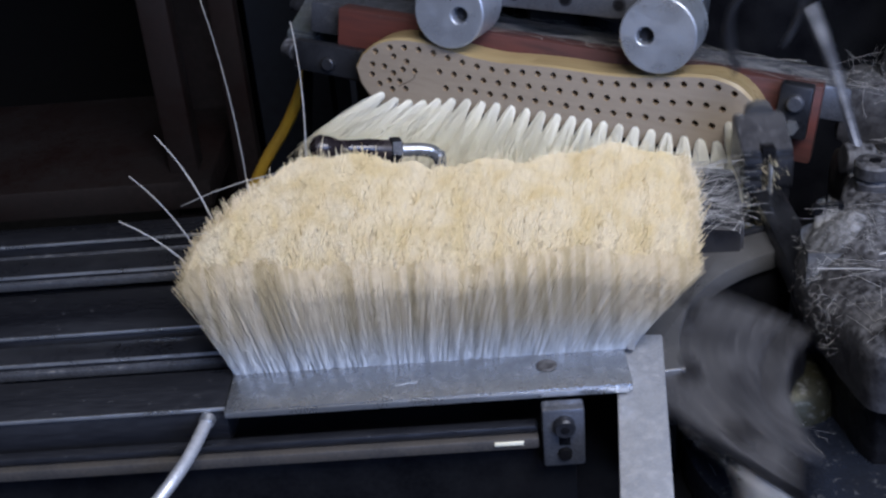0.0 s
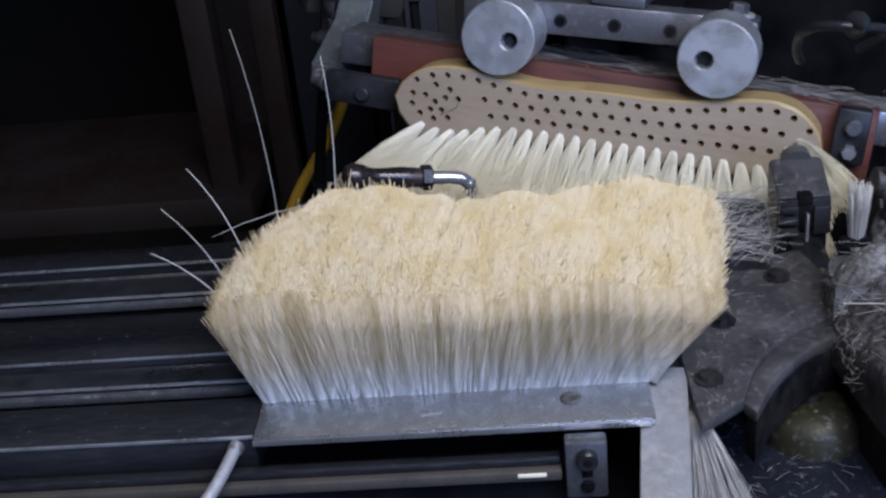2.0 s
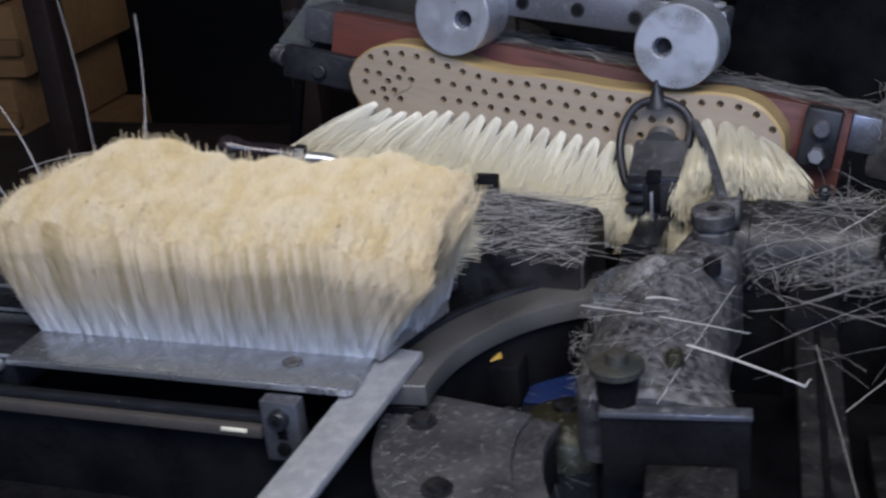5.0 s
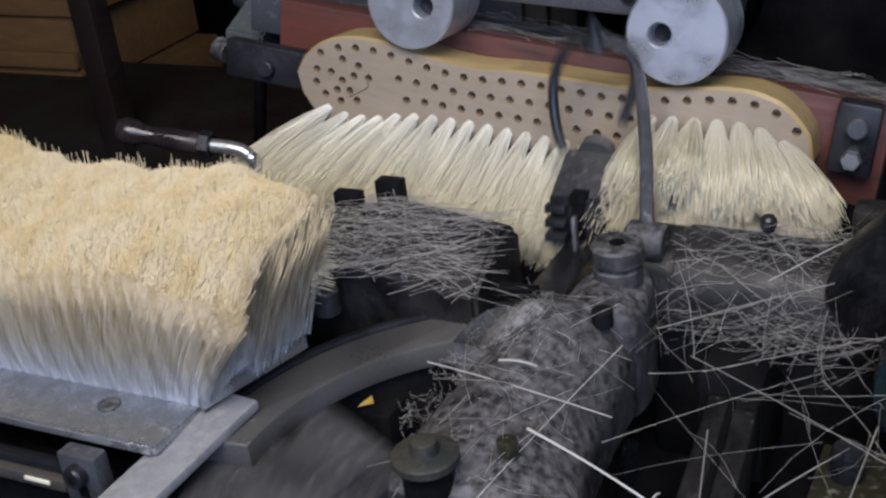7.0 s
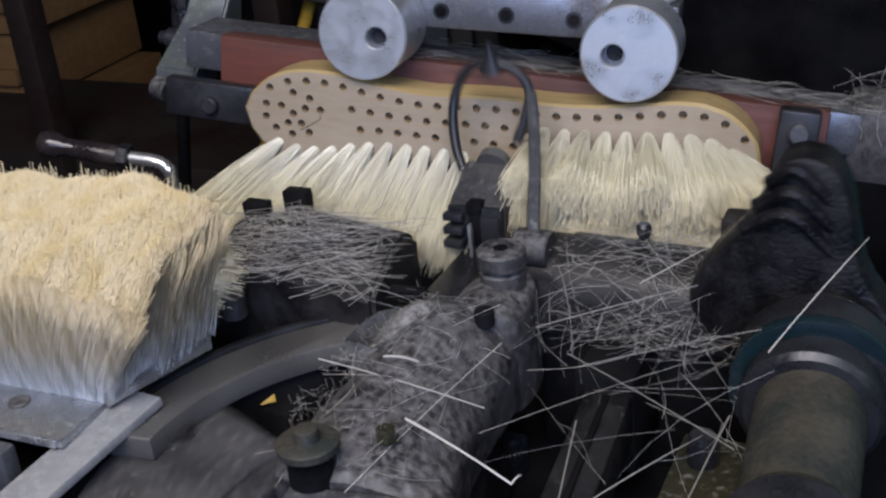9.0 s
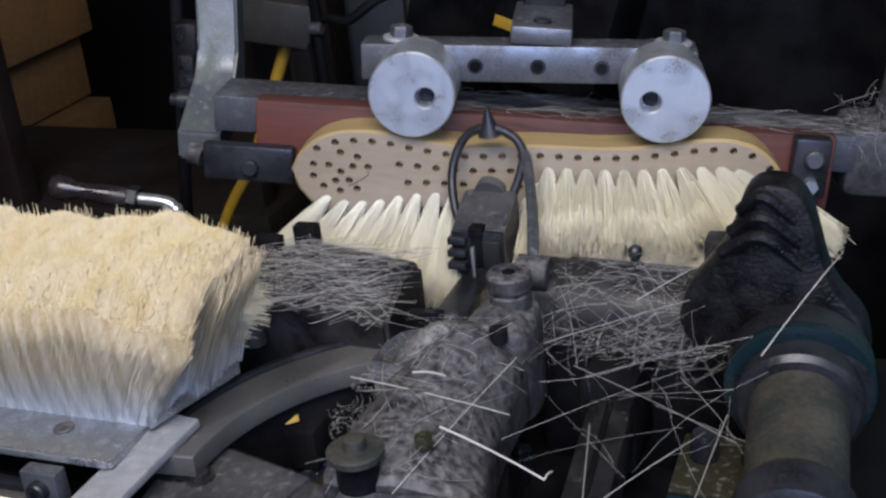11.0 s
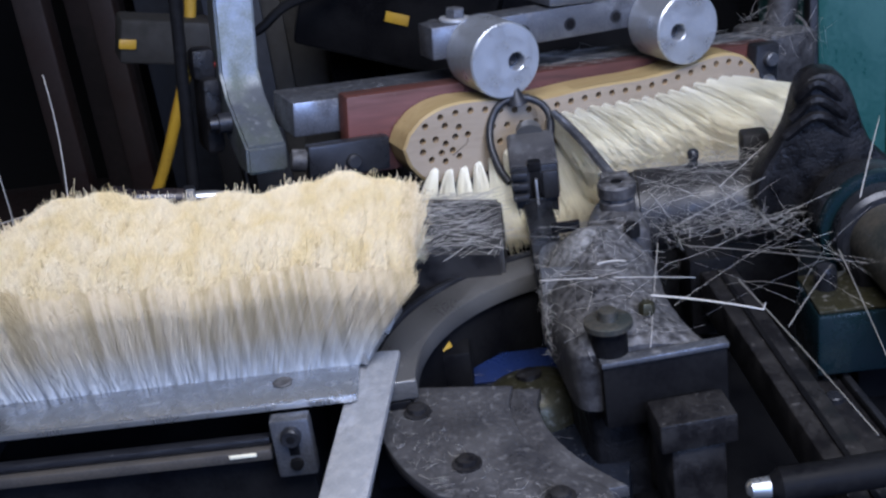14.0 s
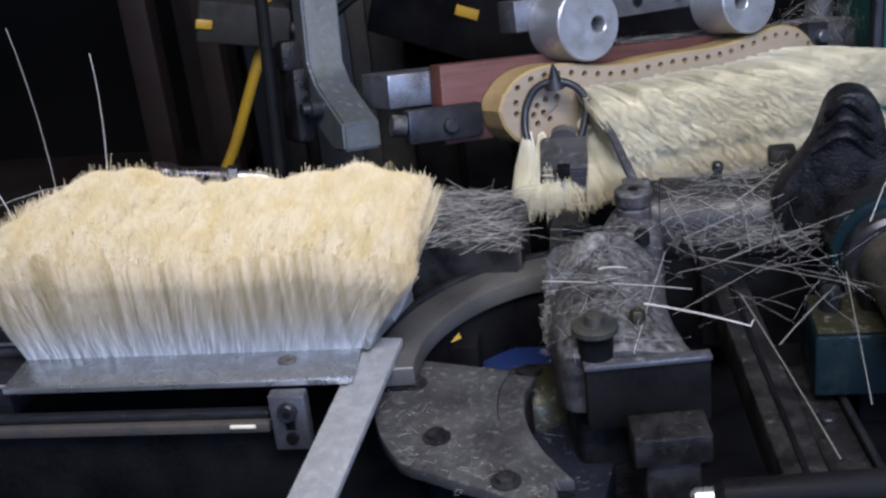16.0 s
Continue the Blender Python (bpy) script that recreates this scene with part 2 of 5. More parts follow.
def box(lo, hi, bevel=0.001, m=None, bm=None, seg=2):
    bm = bm or bmesh.new()
    vs = [bm.verts.new((x, y, z)) for x in (lo[0], hi[0]) for y in (lo[1], hi[1]) for z in (lo[2], hi[2])]
    if m:
        for v in vs:
            v.co = m @ v.co
    fs = [bm.faces.new([vs[k] for k in q]) for q in ((0, 1, 3, 2), (4, 6, 7, 5), (0, 4, 5, 1), (2, 3, 7, 6), (0, 2, 6, 4), (1, 5, 7, 3))]
    if bevel:
        es = {e for f in fs for e in f.edges}
        bmesh.ops.bevel(bm, geom=list(es), offset=bevel, segments=seg, affect="EDGES", profile=0.5)
    return bm


def lathe(p0, p1, profile, seg=28, bm=None):
    """A turned body: profile of (share along p0-p1, radius)."""
    bm = bm or bmesh.new()
    p0, p1 = Vector(p0), Vector(p1)
    axis = (p1 - p0)
    q = axis.to_track_quat("Z", "Y").to_matrix()
    rings = []
    for s, r in profile:
        c = p0 + axis * s
        rings.append([bm.verts.new(c + q @ Vector((r * math.cos(2 * math.pi * k / seg), r * math.sin(2 * math.pi * k / seg), 0))) for k in range(seg)])
    for a, b in zip(rings, rings[1:]):
        for k in range(seg):
            bm.faces.new((a[k], a[(k + 1) % seg], b[(k + 1) % seg], b[k]))
    bm.faces.new(rings[0][::-1])
    bm.faces.new(rings[-1])
    return bm


def cyl(p0, p1, r, bevel=0.0006, seg=28, bm=None):
    n = (Vector(p1) - Vector(p0)).length
    k = min(bevel / n, 0.4)
    return lathe(p0, p1, [(0, r - bevel), (k, r), (1 - k, r), (1, r - bevel)], seg, bm)


def pipe(points, r, seg=10, bm=None, r_end=None):
    """A round bar bent along points."""
    bm = bm or bmesh.new()
    pts = [Vector(p) for p in points]
    rings = []
    way = pts[-1] - pts[0]
    up = Vector([(1, 0, 0), (0, 1, 0), (0, 0, 1)][min(range(3), key=lambda a: abs(way[a]))]) + Vector((0.02, 0.03, 0.01))
    for k, p in enumerate(pts):
        d = (pts[min(k + 1, len(pts) - 1)] - pts[max(k - 1, 0)]).normalized()
        side = d.cross(up).normalized()
        up2 = side.cross(d)
        rr = r if r_end is None else r + (r_end - r) * k / (len(pts) - 1)
        rings.append([bm.verts.new(p + rr * (math.cos(2 * math.pi * j / seg) * side + math.sin(2 * math.pi * j / seg) * up2)) for j in range(seg)])
    for a, b in zip(rings, rings[1:]):
        for j in range(seg):
            bm.faces.new((a[j], a[(j + 1) % seg], b[(j + 1) % seg], b[j]))
    bm.faces.new(rings[0][::-1])
    bm.faces.new(rings[-1])
    return bm


def smooth_path(points, steps=6):
    """Points of a Catmull-Rom curve."""
    p = [Vector(q) for q in points]
    p = [2 * p[0] - p[1]] + p + [2 * p[-1] - p[-2]]
    out = []
    for a, b, c, d in zip(p, p[1:], p[2:], p[3:]):
        for k in range(steps):
            t = k / steps
            out.append(0.5 * (2 * b + (c - a) * t + (2 * a - 5 * b + 4 * c - d) * t * t + (3 * b - a - 3 * c + d) * t ** 3))
    return out + [p[-2]]


def slab(outline, y0, y1, bevel=0.001, plane="xz", bm=None):
    """An outline extruded between two depths, its rims bevelled. plane xz: depth is y; xy: depth is z."""
    bm = bm or bmesh.new()
    put = (lambda u, v, d: (u, d, v)) if plane == "xz" else (lambda u, v, d: (u, v, d))
    a = [bm.verts.new(put(u, v, y0)) for u, v in outline]
    b = [bm.verts.new(put(u, v, y1)) for u, v in outline]
    fa, fb = bm.faces.new(a), bm.faces.new(b[::-1])
    n = len(a)
    for k in range(n):
        bm.faces.new((a[k], b[k], b[(k + 1) % n], a[(k + 1) % n]))
    bmesh.ops.recalc_face_normals(bm, faces=bm.faces)
    if bevel:
        bmesh.ops.bevel(bm, geom=list(fa.edges) + list(fb.edges), offset=bevel, segments=2, affect="EDGES", profile=0.5)
    return bm


def hairs(name, roots, tips, bends, r, material, parent=None, sides=3, taper=0.55, steps=2):
    """Many thin bristles in one mesh; bends: how far the middle of each is pushed aside."""
    roots, tips, bends = (np.asarray(a, float) for a in (roots, tips, bends))
    n = len(roots)
    d = tips - roots
    d /= np.linalg.norm(d, axis=1, keepdims=True) + 1e-12
    ref = np.where(np.abs(d[:, 2:3]) > 0.9, np.array([[1.0, 0, 0]]), np.array([[0, 0, 1.0]]))
    u = np.cross(d, ref)
    u /= np.linalg.norm(u, axis=1, keepdims=True)
    v = np.cross(d, u)
    rr = np.broadcast_to(np.asarray(r, float), (n,))[:, None]
    co = []
    for k in range(steps + 1):
        t = k / steps
        c = roots + (tips - roots) * t + bends * (4 * t * (1 - t))
        w = rr * (1 - (1 - taper) * t)
        for j in range(sides):
            a = 2 * math.pi * j / sides
            co.append(c + w * (math.cos(a) * u + math.sin(a) * v))
    per = sides * (steps + 1)
    co = np.stack(co, 1).reshape(-1, 3)
    quad = [(k * sides + j, k * sides + (j + 1) % sides, (k + 1) * sides + (j + 1) % sides, (k + 1) * sides + j) for k in range(steps) for j in range(sides)]
    faces = (np.arange(n)[:, None, None] * per + np.array(quad)[None]).reshape(-1, 4)
    caps = (np.arange(n)[:, None] * per + np.array([steps * sides + j for j in range(sides)])[None])
    me = bpy.data.meshes.new(name)
    me.from_pydata(co.tolist(), [], faces.tolist() + caps.tolist())
    me.materials.append(material)
    me.polygons.foreach_set("use_smooth", [True] * len(me.polygons))
    ob = new(name, me)
    if parent:
        ob.parent = parent
    return ob


rng = np.random.default_rng(7)


# ---- the room ----
def room():
    fl = box((-3, -3, -1.0), (3, 3, -0.95), 0)
    tagged(mesh_object("floor", fl, FLOOR), "stained grey concrete workshop floor", "floor", kind="structure")
    tagged(mesh_object("ceiling", box((-3, -3, 2.2), (3, 3, 2.25), 0), WALL), "workshop ceiling, coloured dark for the dim room", "ceiling", kind="structure")
    for name, lo, hi in (("wall_north", (-3, 2.4, -0.95), (3, 2.5, 2.2)), ("wall_south", (-3, -2.5, -0.95), (3, -2.4, 2.2)), ("wall_west", (-3.1, -2.5, -0.95), (-3, 2.5, 2.2)), ("wall_east", (3, -2.5, -0.95), (3.1, 2.5, 2.2))):
        tagged(mesh_object(name, box(lo, hi, 0), WALL), "plaster workshop wall, coloured dark for the dim room", "wall", kind="structure")


room()


# ---- the machine bed under everything ----
def machine_bed():
    t = thing("machine_bed", "black iron machine bed under the brush filling machine", "machine bed", at=(0, 0, -0.95))
    part("body", box((-0.75, -0.02, 0), (0.5, 0.22, 0.80), 0.006), BLACK, t)
    part("foot", box((-0.78, -0.05, 0), (0.53, 0.25, 0.05), 0.006), CAST, t)
    part("table", box((-0.75, -0.045, 0.80), (0.5, 0.22, 0.885), 0.004), BLACK, t)


machine_bed()


# ---- bristle hopper with its slide rails ----
def slide_rails():
    t = thing("slide_rails", "dark steel slide rails of the bristle magazine", "slide rails", at=(0, 0, -0.065))
    h = 0.065
    # the highlight along each slide edge is laid on as a bright strip
    for name, y0, y1, x1 in (("front_rail", -0.0205, 0.0065, -0.083), ("middle_rail", 0.0425, 0.0797, -0.070), ("rear_rail", 0.1312, 0.1500, 0.06)):
        r = part(name, box((-0.7, y0, h - 0.02), (x1, y1, h - 0.001), 0.0005), RAIL, t)
        part("rubbed_edge", box((-0.7, y0 - 0.0009, h - 0.0024), (x1, y0 - 0.0001, h - 0.0007), 0.0003), BRIGHT, r, "bright strip standing for the edge highlight")
    for y0, y1, z in ((0.0235, 0.0375, -0.0030), (0.1025, 0.1205, -0.0030)):
        r = part("lower_slide", box((-0.7, y0, h - 0.03), (0.05, y1, h + z), 0.0005), DARK, t)
        part("rubbed_edge", box((-0.7, y0 - 0.0009, h + z - 0.0014), (0.05, y0 - 0.0001, h + z + 0.0002), 0.0003), BRIGHT, r, "bright strip standing for the edge highlight")
        part("lower_lip", box((-0.7, y0 - 0.0045, h + z - 0.006), (0.05, y0 - 0.001, h + z - 0.0022), 0.0006), STEEL, r)
    part("rear_lip", box((-0.7, 0.1235, h - 0.010), (0.05, 0.1265, h - 0.0045), 0.0006), STEEL, t)
    part("trough", box((-0.7, -0.012, 0.0), (0.05, 0.131, h - 0.0305), 0.001), BLACK, t)
    part("front_strip", box((-0.7, -0.0300, h - 0.0165), (0.040, -0.0245, h - 0.0130), 0.0014), RAIL, t)
    part("lower_strip", box((-0.7, -0.0325, h - 0.0222), (0.040, -0.0265, h - 0.0172), 0.0008), STRIP, t, "brownish rough steel strip")
    part("scrap", box((0.0225, -0.0336, h - 0.0193), (0.034, -0.0327, h - 0.0176), 0.0003), WHITE, t, "pale paper scrap")
    part("cross_web", box((-0.7, -0.020, h - 0.03), (0.05, -0.0122, h - 0.022), 0.0008), BLACK, t)
    part("apron", box((-0.7, -0.0255, 0.0), (0.055, -0.0205, h - 0.0225), 0.0008), BLACK, t)


slide_rails()


def front_plate():
    t = thing("magazine_front_plate", "scuffed bare metal front plate of the bristle magazine", "metal plate", at=(0, 0, 0))
    part("plate", box((-0.0825, -0.0245, -0.0035), (0.078, 0.0015, 0.0), 0.0006), PLATE, t)
    # bright strip in place of the highlight on the plate's front edge
    part("rubbed_edge", box((-0.0825, -0.0256, -0.003), (0.076, -0.0247, -0.0004), 0.0002), BRIGHT, t)
    part("screw_head", cyl((0.0455, -0.0085, -0.0002), (0.0455, -0.0085, 0.0009), 0.0042), CAST, t, "dark countersunk screw head")
    part("scuff", box((-0.0175, -0.0125, 0.0), (-0.0085, -0.0113, 0.0002), 0, Matrix.Rotation(radians(9), 4, "Z")), BRIGHT, t)


front_plate()


def bracket():
    t = thing("clamp_bracket", "small dark steel clamp bracket with a socket bolt", "bracket")
    part("plate", box((0.0415, -0.0335, -0.031), (0.058, -0.0262, -0.0035), 0.0012), STEEL, t)
    part("lower_bolt", lathe((0.05, -0.0334, -0.0245), (0.05, -0.0352, -0.0245), [(0, 0.003), (1, 0.0026)], 16), BLACK, t)
    part("bolt", lathe((0.0500, -0.0334, -0.0105), (0.0500, -0.0375, -0.0105), [(0, 0.0042), (0.8, 0.0042), (1, 0.0036)]), DARK, t)
    part("bolt_socket", cyl((0.05, -0.0374, -0.0105), (0.05, -0.0377, -0.0105), 0.0019, 0.0001, 6), BLACK, t)
    part("slot", box((0.0478, -0.0338, -0.0205), (0.0522, -0.0333, -0.0155), 0.0002), BLACK, t)


bracket()


def side_bar():
    t = thing("guide_bar", "scuffed light grey flat metal guide bar", "metal bar")
    m = Matrix.Translation((0.0855, 0.012, -0.0012)) @ Matrix.Rotation(radians(-6.5), 4, "Z") @ Matrix.Rotation(radians(5), 4, "X")
    part("bar", box((-0.0095, -0.24, -0.004), (0.0095, 0, 0.0), 0.0008, m), ALU_BAR, t)
    part("upright_guide", slab([(0.079, -0.001), (0.0935, 0.045), (0.0955, 0.044), (0.0815, -0.002)], 0.0, 0.006, 0.0003, "xy"), BRIGHT, t)


side_bar()


def push_rod():
    t = thing("push_rod", "thin bright steel push rod below the rails", "rod")
    part("rod", pipe(smooth_path([(-0.0905, -0.023, -0.0055), (-0.097, -0.045, -0.010), (-0.112, -0.065, -0.020), (-0.135, -0.085, -0.034), (-0.16, -0.09, -0.045)]), 0.0026, 12), ALU_BAR, t)
    part("end_cap", cyl((-0.0898, -0.0205, -0.005), (-0.091, -0.0245, -0.006), 0.0032), BRIGHT, t)


push_rod()


def bristle_top(u, v):
    """Height of the stack over its plan (u along, v across), with the step between two bunches."""
    z = 0.0575 + 0.007 * v + 0.0105 * np.sin(np.clip(v, 0, 1) * 1.57) * (0.45 + 0.55 * u) + 0.0022 * np.sin(u * 9 + 0.6) + 0.0015 * np.sin(u * 19 + 5 * v) + 0.0013 * np.sin(u * 41 - 9 * v + 1)
    z = z + 0.0022 * (1 - np.tanh((u - 0.41 + 0.05 * v) * 60)) * np.clip(v, 0, 1) ** 0.7 - 0.007 * u ** 2 - 0.0022 * np.exp(-((u - 0.425 + 0.05 * v) / 0.009) ** 2)
    rim = np.clip(1 - v / 0.24, 0, 1) ** 2 * 0.0085 + np.clip(1 - u / 0.08, 0, 1) ** 2 * 0.005 + np.clip(1 - (1 - u) / 0.07, 0, 1) ** 2 * 0.004 + np.clip(1 - (1 - v) / 0.12, 0, 1) ** 2 * 0.003
    return z - rim


def stack_point(u, v, h):
    """Foot (h = 0) to tip (h = 1) of the stacked bristles: they fan out upwards."""
    x0 = -0.0815 + 0.1625 * u + 0.006 * v * u + 0.022 * v * (1 - u)
    top_x = -0.0955 + 0.202 * u + 0.002 * v * u + 0.036 * v * (1 - u)
    y0 = 0.0005 + 0.046 * v
    top_y = -0.002 + 0.043 * v + 0.006 * (v - 0.3)
    f = h ** 1.25
    x = x0 + (top_x - x0) * f
    y = y0 + (top_y - y0) * f + 0.003 * np.sin(h * 3.1) * (1 - 2 * v) * -0.6
    return np.stack([x, y, bristle_top(u, v) * h], -1)


def bristle_stack():
    t = thing("bristle_stack", "thick upright stack of cream white natural bristles in the magazine", "bristles")
    bm = bmesh.new()
    nu, nv, nh = 60, 16, 10
    def wall(fn, na, nb):
        g = [[bm.verts.new(fn(a / na, b / nb)) for b in range(nb + 1)] for a in range(na + 1)]
        for a in range(na):
            for b in range(nb):
                bm.faces.new((g[a][b], g[a + 1][b], g[a + 1][b + 1], g[a][b + 1]))
    inner = lambda u, v, h: Vector(stack_point(np.array(0.012 + 0.976 * u), np.array(0.03 + 0.94 * v), np.array(h * 0.925)))
    wall(lambda a, b: inner(a, 0, b), nu, nh)
    wall(lambda a, b: inner(a, 1, b), nu, nh)
    wall(lambda a, b: inner(0, a, b), nv, nh)
    wall(lambda a, b: inner(1, a, b), nv, nh)
    wall(lambda a, b: inner(a, b, 1), nu, nv)
    bmesh.ops.remove_doubles(bm, verts=bm.verts, dist=1e-5)
    part("packed_core", bm, STACK_CORE, t)
    def bunch(name, u, v, lo, hi, jitter, r, steps=4, material=None):
        n = len(u)
        ju, jv = rng.normal(0, jitter, n) + 0.005 * np.sin(u * 90 + 3 * v) * np.sin(u * 37) + 0.004 * np.sin(u * 210), rng.normal(0, jitter * 2, n)
        root = stack_point(u, v, np.full(n, lo) if np.isscalar(lo) else lo)
        tip = stack_point(u + ju, v + jv, hi)
        mid = stack_point(u + ju / 2, v + jv / 2, (hi + lo) / 2)
        bend = mid - (root + tip) / 2 + rng.normal(0, 0.0004, (n, 3))
        ob = hairs(name, root, tip, bend, r, material or STACK, t, 3, 0.6, steps)
        return tagged(ob, kind="stuff")
    n = 24000
    u = rng.uniform(0, 1, n)
    lock = 0.5 + 0.25 * np.sin(u * 173 + 2 * np.sin(u * 31)) + 0.25 * np.sin(u * 331 + 3 * np.sin(u * 57 + 1))
    bunch("front_bristles", u, -0.010 + 0.016 * lock + rng.uniform(-0.008, 0.014, n), 0.0, rng.normal(0.985, 0.025, n), 0.004, 0.00015)
    n = 2600
    bunch("end_bristles", rng.uniform(0.985, 1.006, n), rng.uniform(0, 1, n), 0.0, rng.normal(1.0, 0.025, n), 0.005, 0.00022)
    n = 1500
    bunch("end_bristles", rng.uniform(-0.006, 0.01, n), rng.uniform(0, 1, n), 0.0, rng.normal(1.0, 0.03, n), 0.008, 0.00019)
    n = 72000
    bunch("top_bristles", rng.uniform(0, 1, n), rng.uniform(0, 1, n), 0.89, rng.normal(0.992, 0.009, n), 0.006, 0.00019, 2, STACK_TOP)
    n = 260
    bunch("loose_end_bristles", rng.uniform(1.01, 1.045, n), rng.uniform(0.4, 1.05, n), 0.05, rng.normal(0.93, 0.05, n), 0.008, 0.00014)
    n = 600
    bunch("stray_bristles", rng.uniform(0, 1, n), rng.uniform(0.0, 1.02, n), 0.85, rng.normal(1.025, 0.025, n), 0.012, 0.00017, 2, STACK_TOP)
    n = 200
    bunch("stray_bristles", rng.uniform(0, 1, n), rng.uniform(0.94, 1.02, n), 0.8, rng.normal(1.03, 0.025, n), 0.008, 0.00018, 2, STACK_TOP)


bristle_stack()


def long_whiskers():
    t = thing("stray_whiskers", "a few long single bristles sticking out of the stack", "bristles", kind="stuff")
    ends = (((-0.088, 0.012, 0.045), (-0.110, 0.01, 0.088)), ((-0.085, 0.03, 0.05), (-0.104, 0.034, 0.094)), ((-0.09, 0.01, 0.04), (-0.116, 0.004, 0.072)), ((-0.075, 0.055, 0.055), (-0.083, 0.062, 0.142)), ((-0.05, 0.058, 0.06), (-0.049, 0.07, 0.125)), ((-0.02, 0.05, 0.066), (-0.098, 0.03, 0.064)))
    hairs("whiskers", [a for a, b in ends], [b for a, b in ends], [(0.002, 0, 0.002)] * 5 + [(0, 0, 0.006)], [0.00032] * 6, STRAW, t, 5, 0.6, 6)


long_whiskers()


def crank_handle():
    t = thing("crank_handle", "dark turned grip on a bent bright steel crank", "handle")
    part("grip", lathe((-0.058, 0.135, 0.0395), (-0.020, 0.146, 0.0305), [(0, 0.002), (0.04, 0.0052), (0.12, 0.0066), (0.24, 0.0062), (0.36, 0.0044), (0.5, 0.0045), (0.75, 0.0054), (1, 0.005)]), GRIP, t)
    part("hex_nut", lathe((-0.020, 0.146, 0.0305), (-0.0145, 0.1475, 0.0295), [(0, 0.006), (0.1, 0.0066), (0.9, 0.0066), (1, 0.006)], 6), DARK, t)
    part("crank", pipe(smooth_path([(-0.015, 0.1475, 0.0295), (-0.003, 0.150, 0.0275), (0.003, 0.151, 0.024), (0.005, 0.151, 0.014), (0.005, 0.151, -0.06)]), 0.0033, 14), BRIGHT, t)


crank_handle()


# ---- filling head ----
def anvil_block():
    t = thing("anvil_block", "dark rounded iron block littered with cut bristles", "machine block")
    m = Matrix.Translation((0.147, 0.1213, 0.0)) @ Matrix.Rotation(radians(-3), 4, "Z")
    prof = [(0.004, -0.06), (0.004, 0.014), (-0.002, 0.0195), (-0.016, 0.0185), (-0.032, 0.010), (-0.037, 0.006), (-0.039, -0.06)]
    bm = bmesh.new()
    a = [bm.verts.new(m @ Vector((-0.082, y, z))) for y, z in prof]
    c = [bm.verts.new(m @ Vector((-0.045, y, z + (0.005 if z > 0 else 0)))) for y, z in prof]
    b = [bm.verts.new(m @ Vector((0.0, y, z))) for y, z in prof]
    for p, q in ((a, c), (c, b)):
        for k in range(len(prof) - 1):
            bm.faces.new((p[k], p[k + 1], q[k + 1], q[k]))
    bm.faces.new(a), bm.faces.new(b)
    bmesh.ops.bevel(bm, geom=[e for e in bm.edges if e.calc_length() < 0.1], offset=0.002, segments=2, affect="EDGES")
    part("body", bm, GREASE, t)
    part("tab", box((0.071, 0.112, 0.012), (0.083, 0.118, 0.0295), 0.0008), BLACK, t)
    part("tab", box((0.084, 0.124, 0.012), (0.0955, 0.131, 0.0305), 0.0008), BLACK, t)
    part("side_bolt", cyl((0.083, 0.078, -0.006), (0.083, 0.078, 0.0045), 0.0055), CAST, t)


anvil_block()

RING = (0.190, -0.001)


def arc(r, a0, a1, n=40):
    return [(RING[0] + r * math.cos(radians(a0 + (a1 - a0) * k / n)), RING[1] + r * math.sin(radians(a0 + (a1 - a0) * k / n))) for k in range(n + 1)]


def ring_guide():
    t = thing("ring_guide", "curved dark steel ring guide beside the bristle magazine", "guide ring")
    part("outer_band", slab(arc(0.1125, 103, 184) + arc(0.1088, 103, 184)[::-1], -0.016, -0.0055, 0.0006, "xy"), DARK, t)
    part("inner_band", slab(arc(0.1078, 103, 184) + arc(0.0885, 103, 184)[::-1], -0.016, -0.0065, 0.0008, "xy"), RING_MAT, t)
    part("web", slab(arc(0.1115, 103, 184) + arc(0.092, 103, 184)[::-1], -0.06, -0.0165, 0.0005, "xy"), BLACK, t)


ring_guide()


def lower_gears():
    t = thing("pinion", "worn brass coloured pinion inside the ring", "gear")
    part("disc", lathe((0.153, 0.021, -0.072), (0.150, 0.026, -0.031), [(0, 0.021), (0.1, 0.0225), (0.78, 0.0225), (0.9, 0.0195), (0.97, 0.013), (1, 0.008)], 36), OLIVE, t)
    part("hub", lathe((0.150, 0.026, -0.0312), (0.1498, 0.0264, -0.0285), [(0, 0.006), (0.8, 0.006), (1, 0.005)], 20), GREASE, t)
    t = thing("chip_tray", "oily blue-grey steel tray with bristle chips inside the ring", "tray")
    part("tray", slab(arc(0.0885, 80, 262), -0.064, -0.047, 0.001, "xy"), TRAY, t)
    part("scrap", box((-0.0032, -0.002, 0), (0.0032, 0.002, 0.0015), 0.0004, Matrix.Translation((0.112, 0.050, -0.024)) @ Matrix.Rotation(radians(40), 4, "Z") @ Matrix.Rotation(radians(50), 4, "X")), YELLOW, t, "small yellow scrap")
    part("scrap_shelf", box((0.106, 0.046, -0.047), (0.124, 0.062, -0.0265), 0.002), BLACK, t)
    # added sheet: paints the blue reflections inside the ring
    t = thing("blue_liner", "dark blue sheet added for the blue sheen in the tray", "liner")
    part("sheet", box((0.122, 0.050, -0.0468), (0.172, 0.076, -0.0452), 0.0006), BLUE, t)


lower_gears()


def head_top(x, y):
    """Height of the filling head's caked top, which falls towards the front."""
    return np.interp(y, [-0.036, -0.015, 0.03, 0.05, 0.066], [0.0125, 0.016, 0.0225, 0.0265, 0.0245]) - 60 * (x - 0.188) ** 2 * np.interp(y, [-0.03, 0.03], [0.1, 0.5])


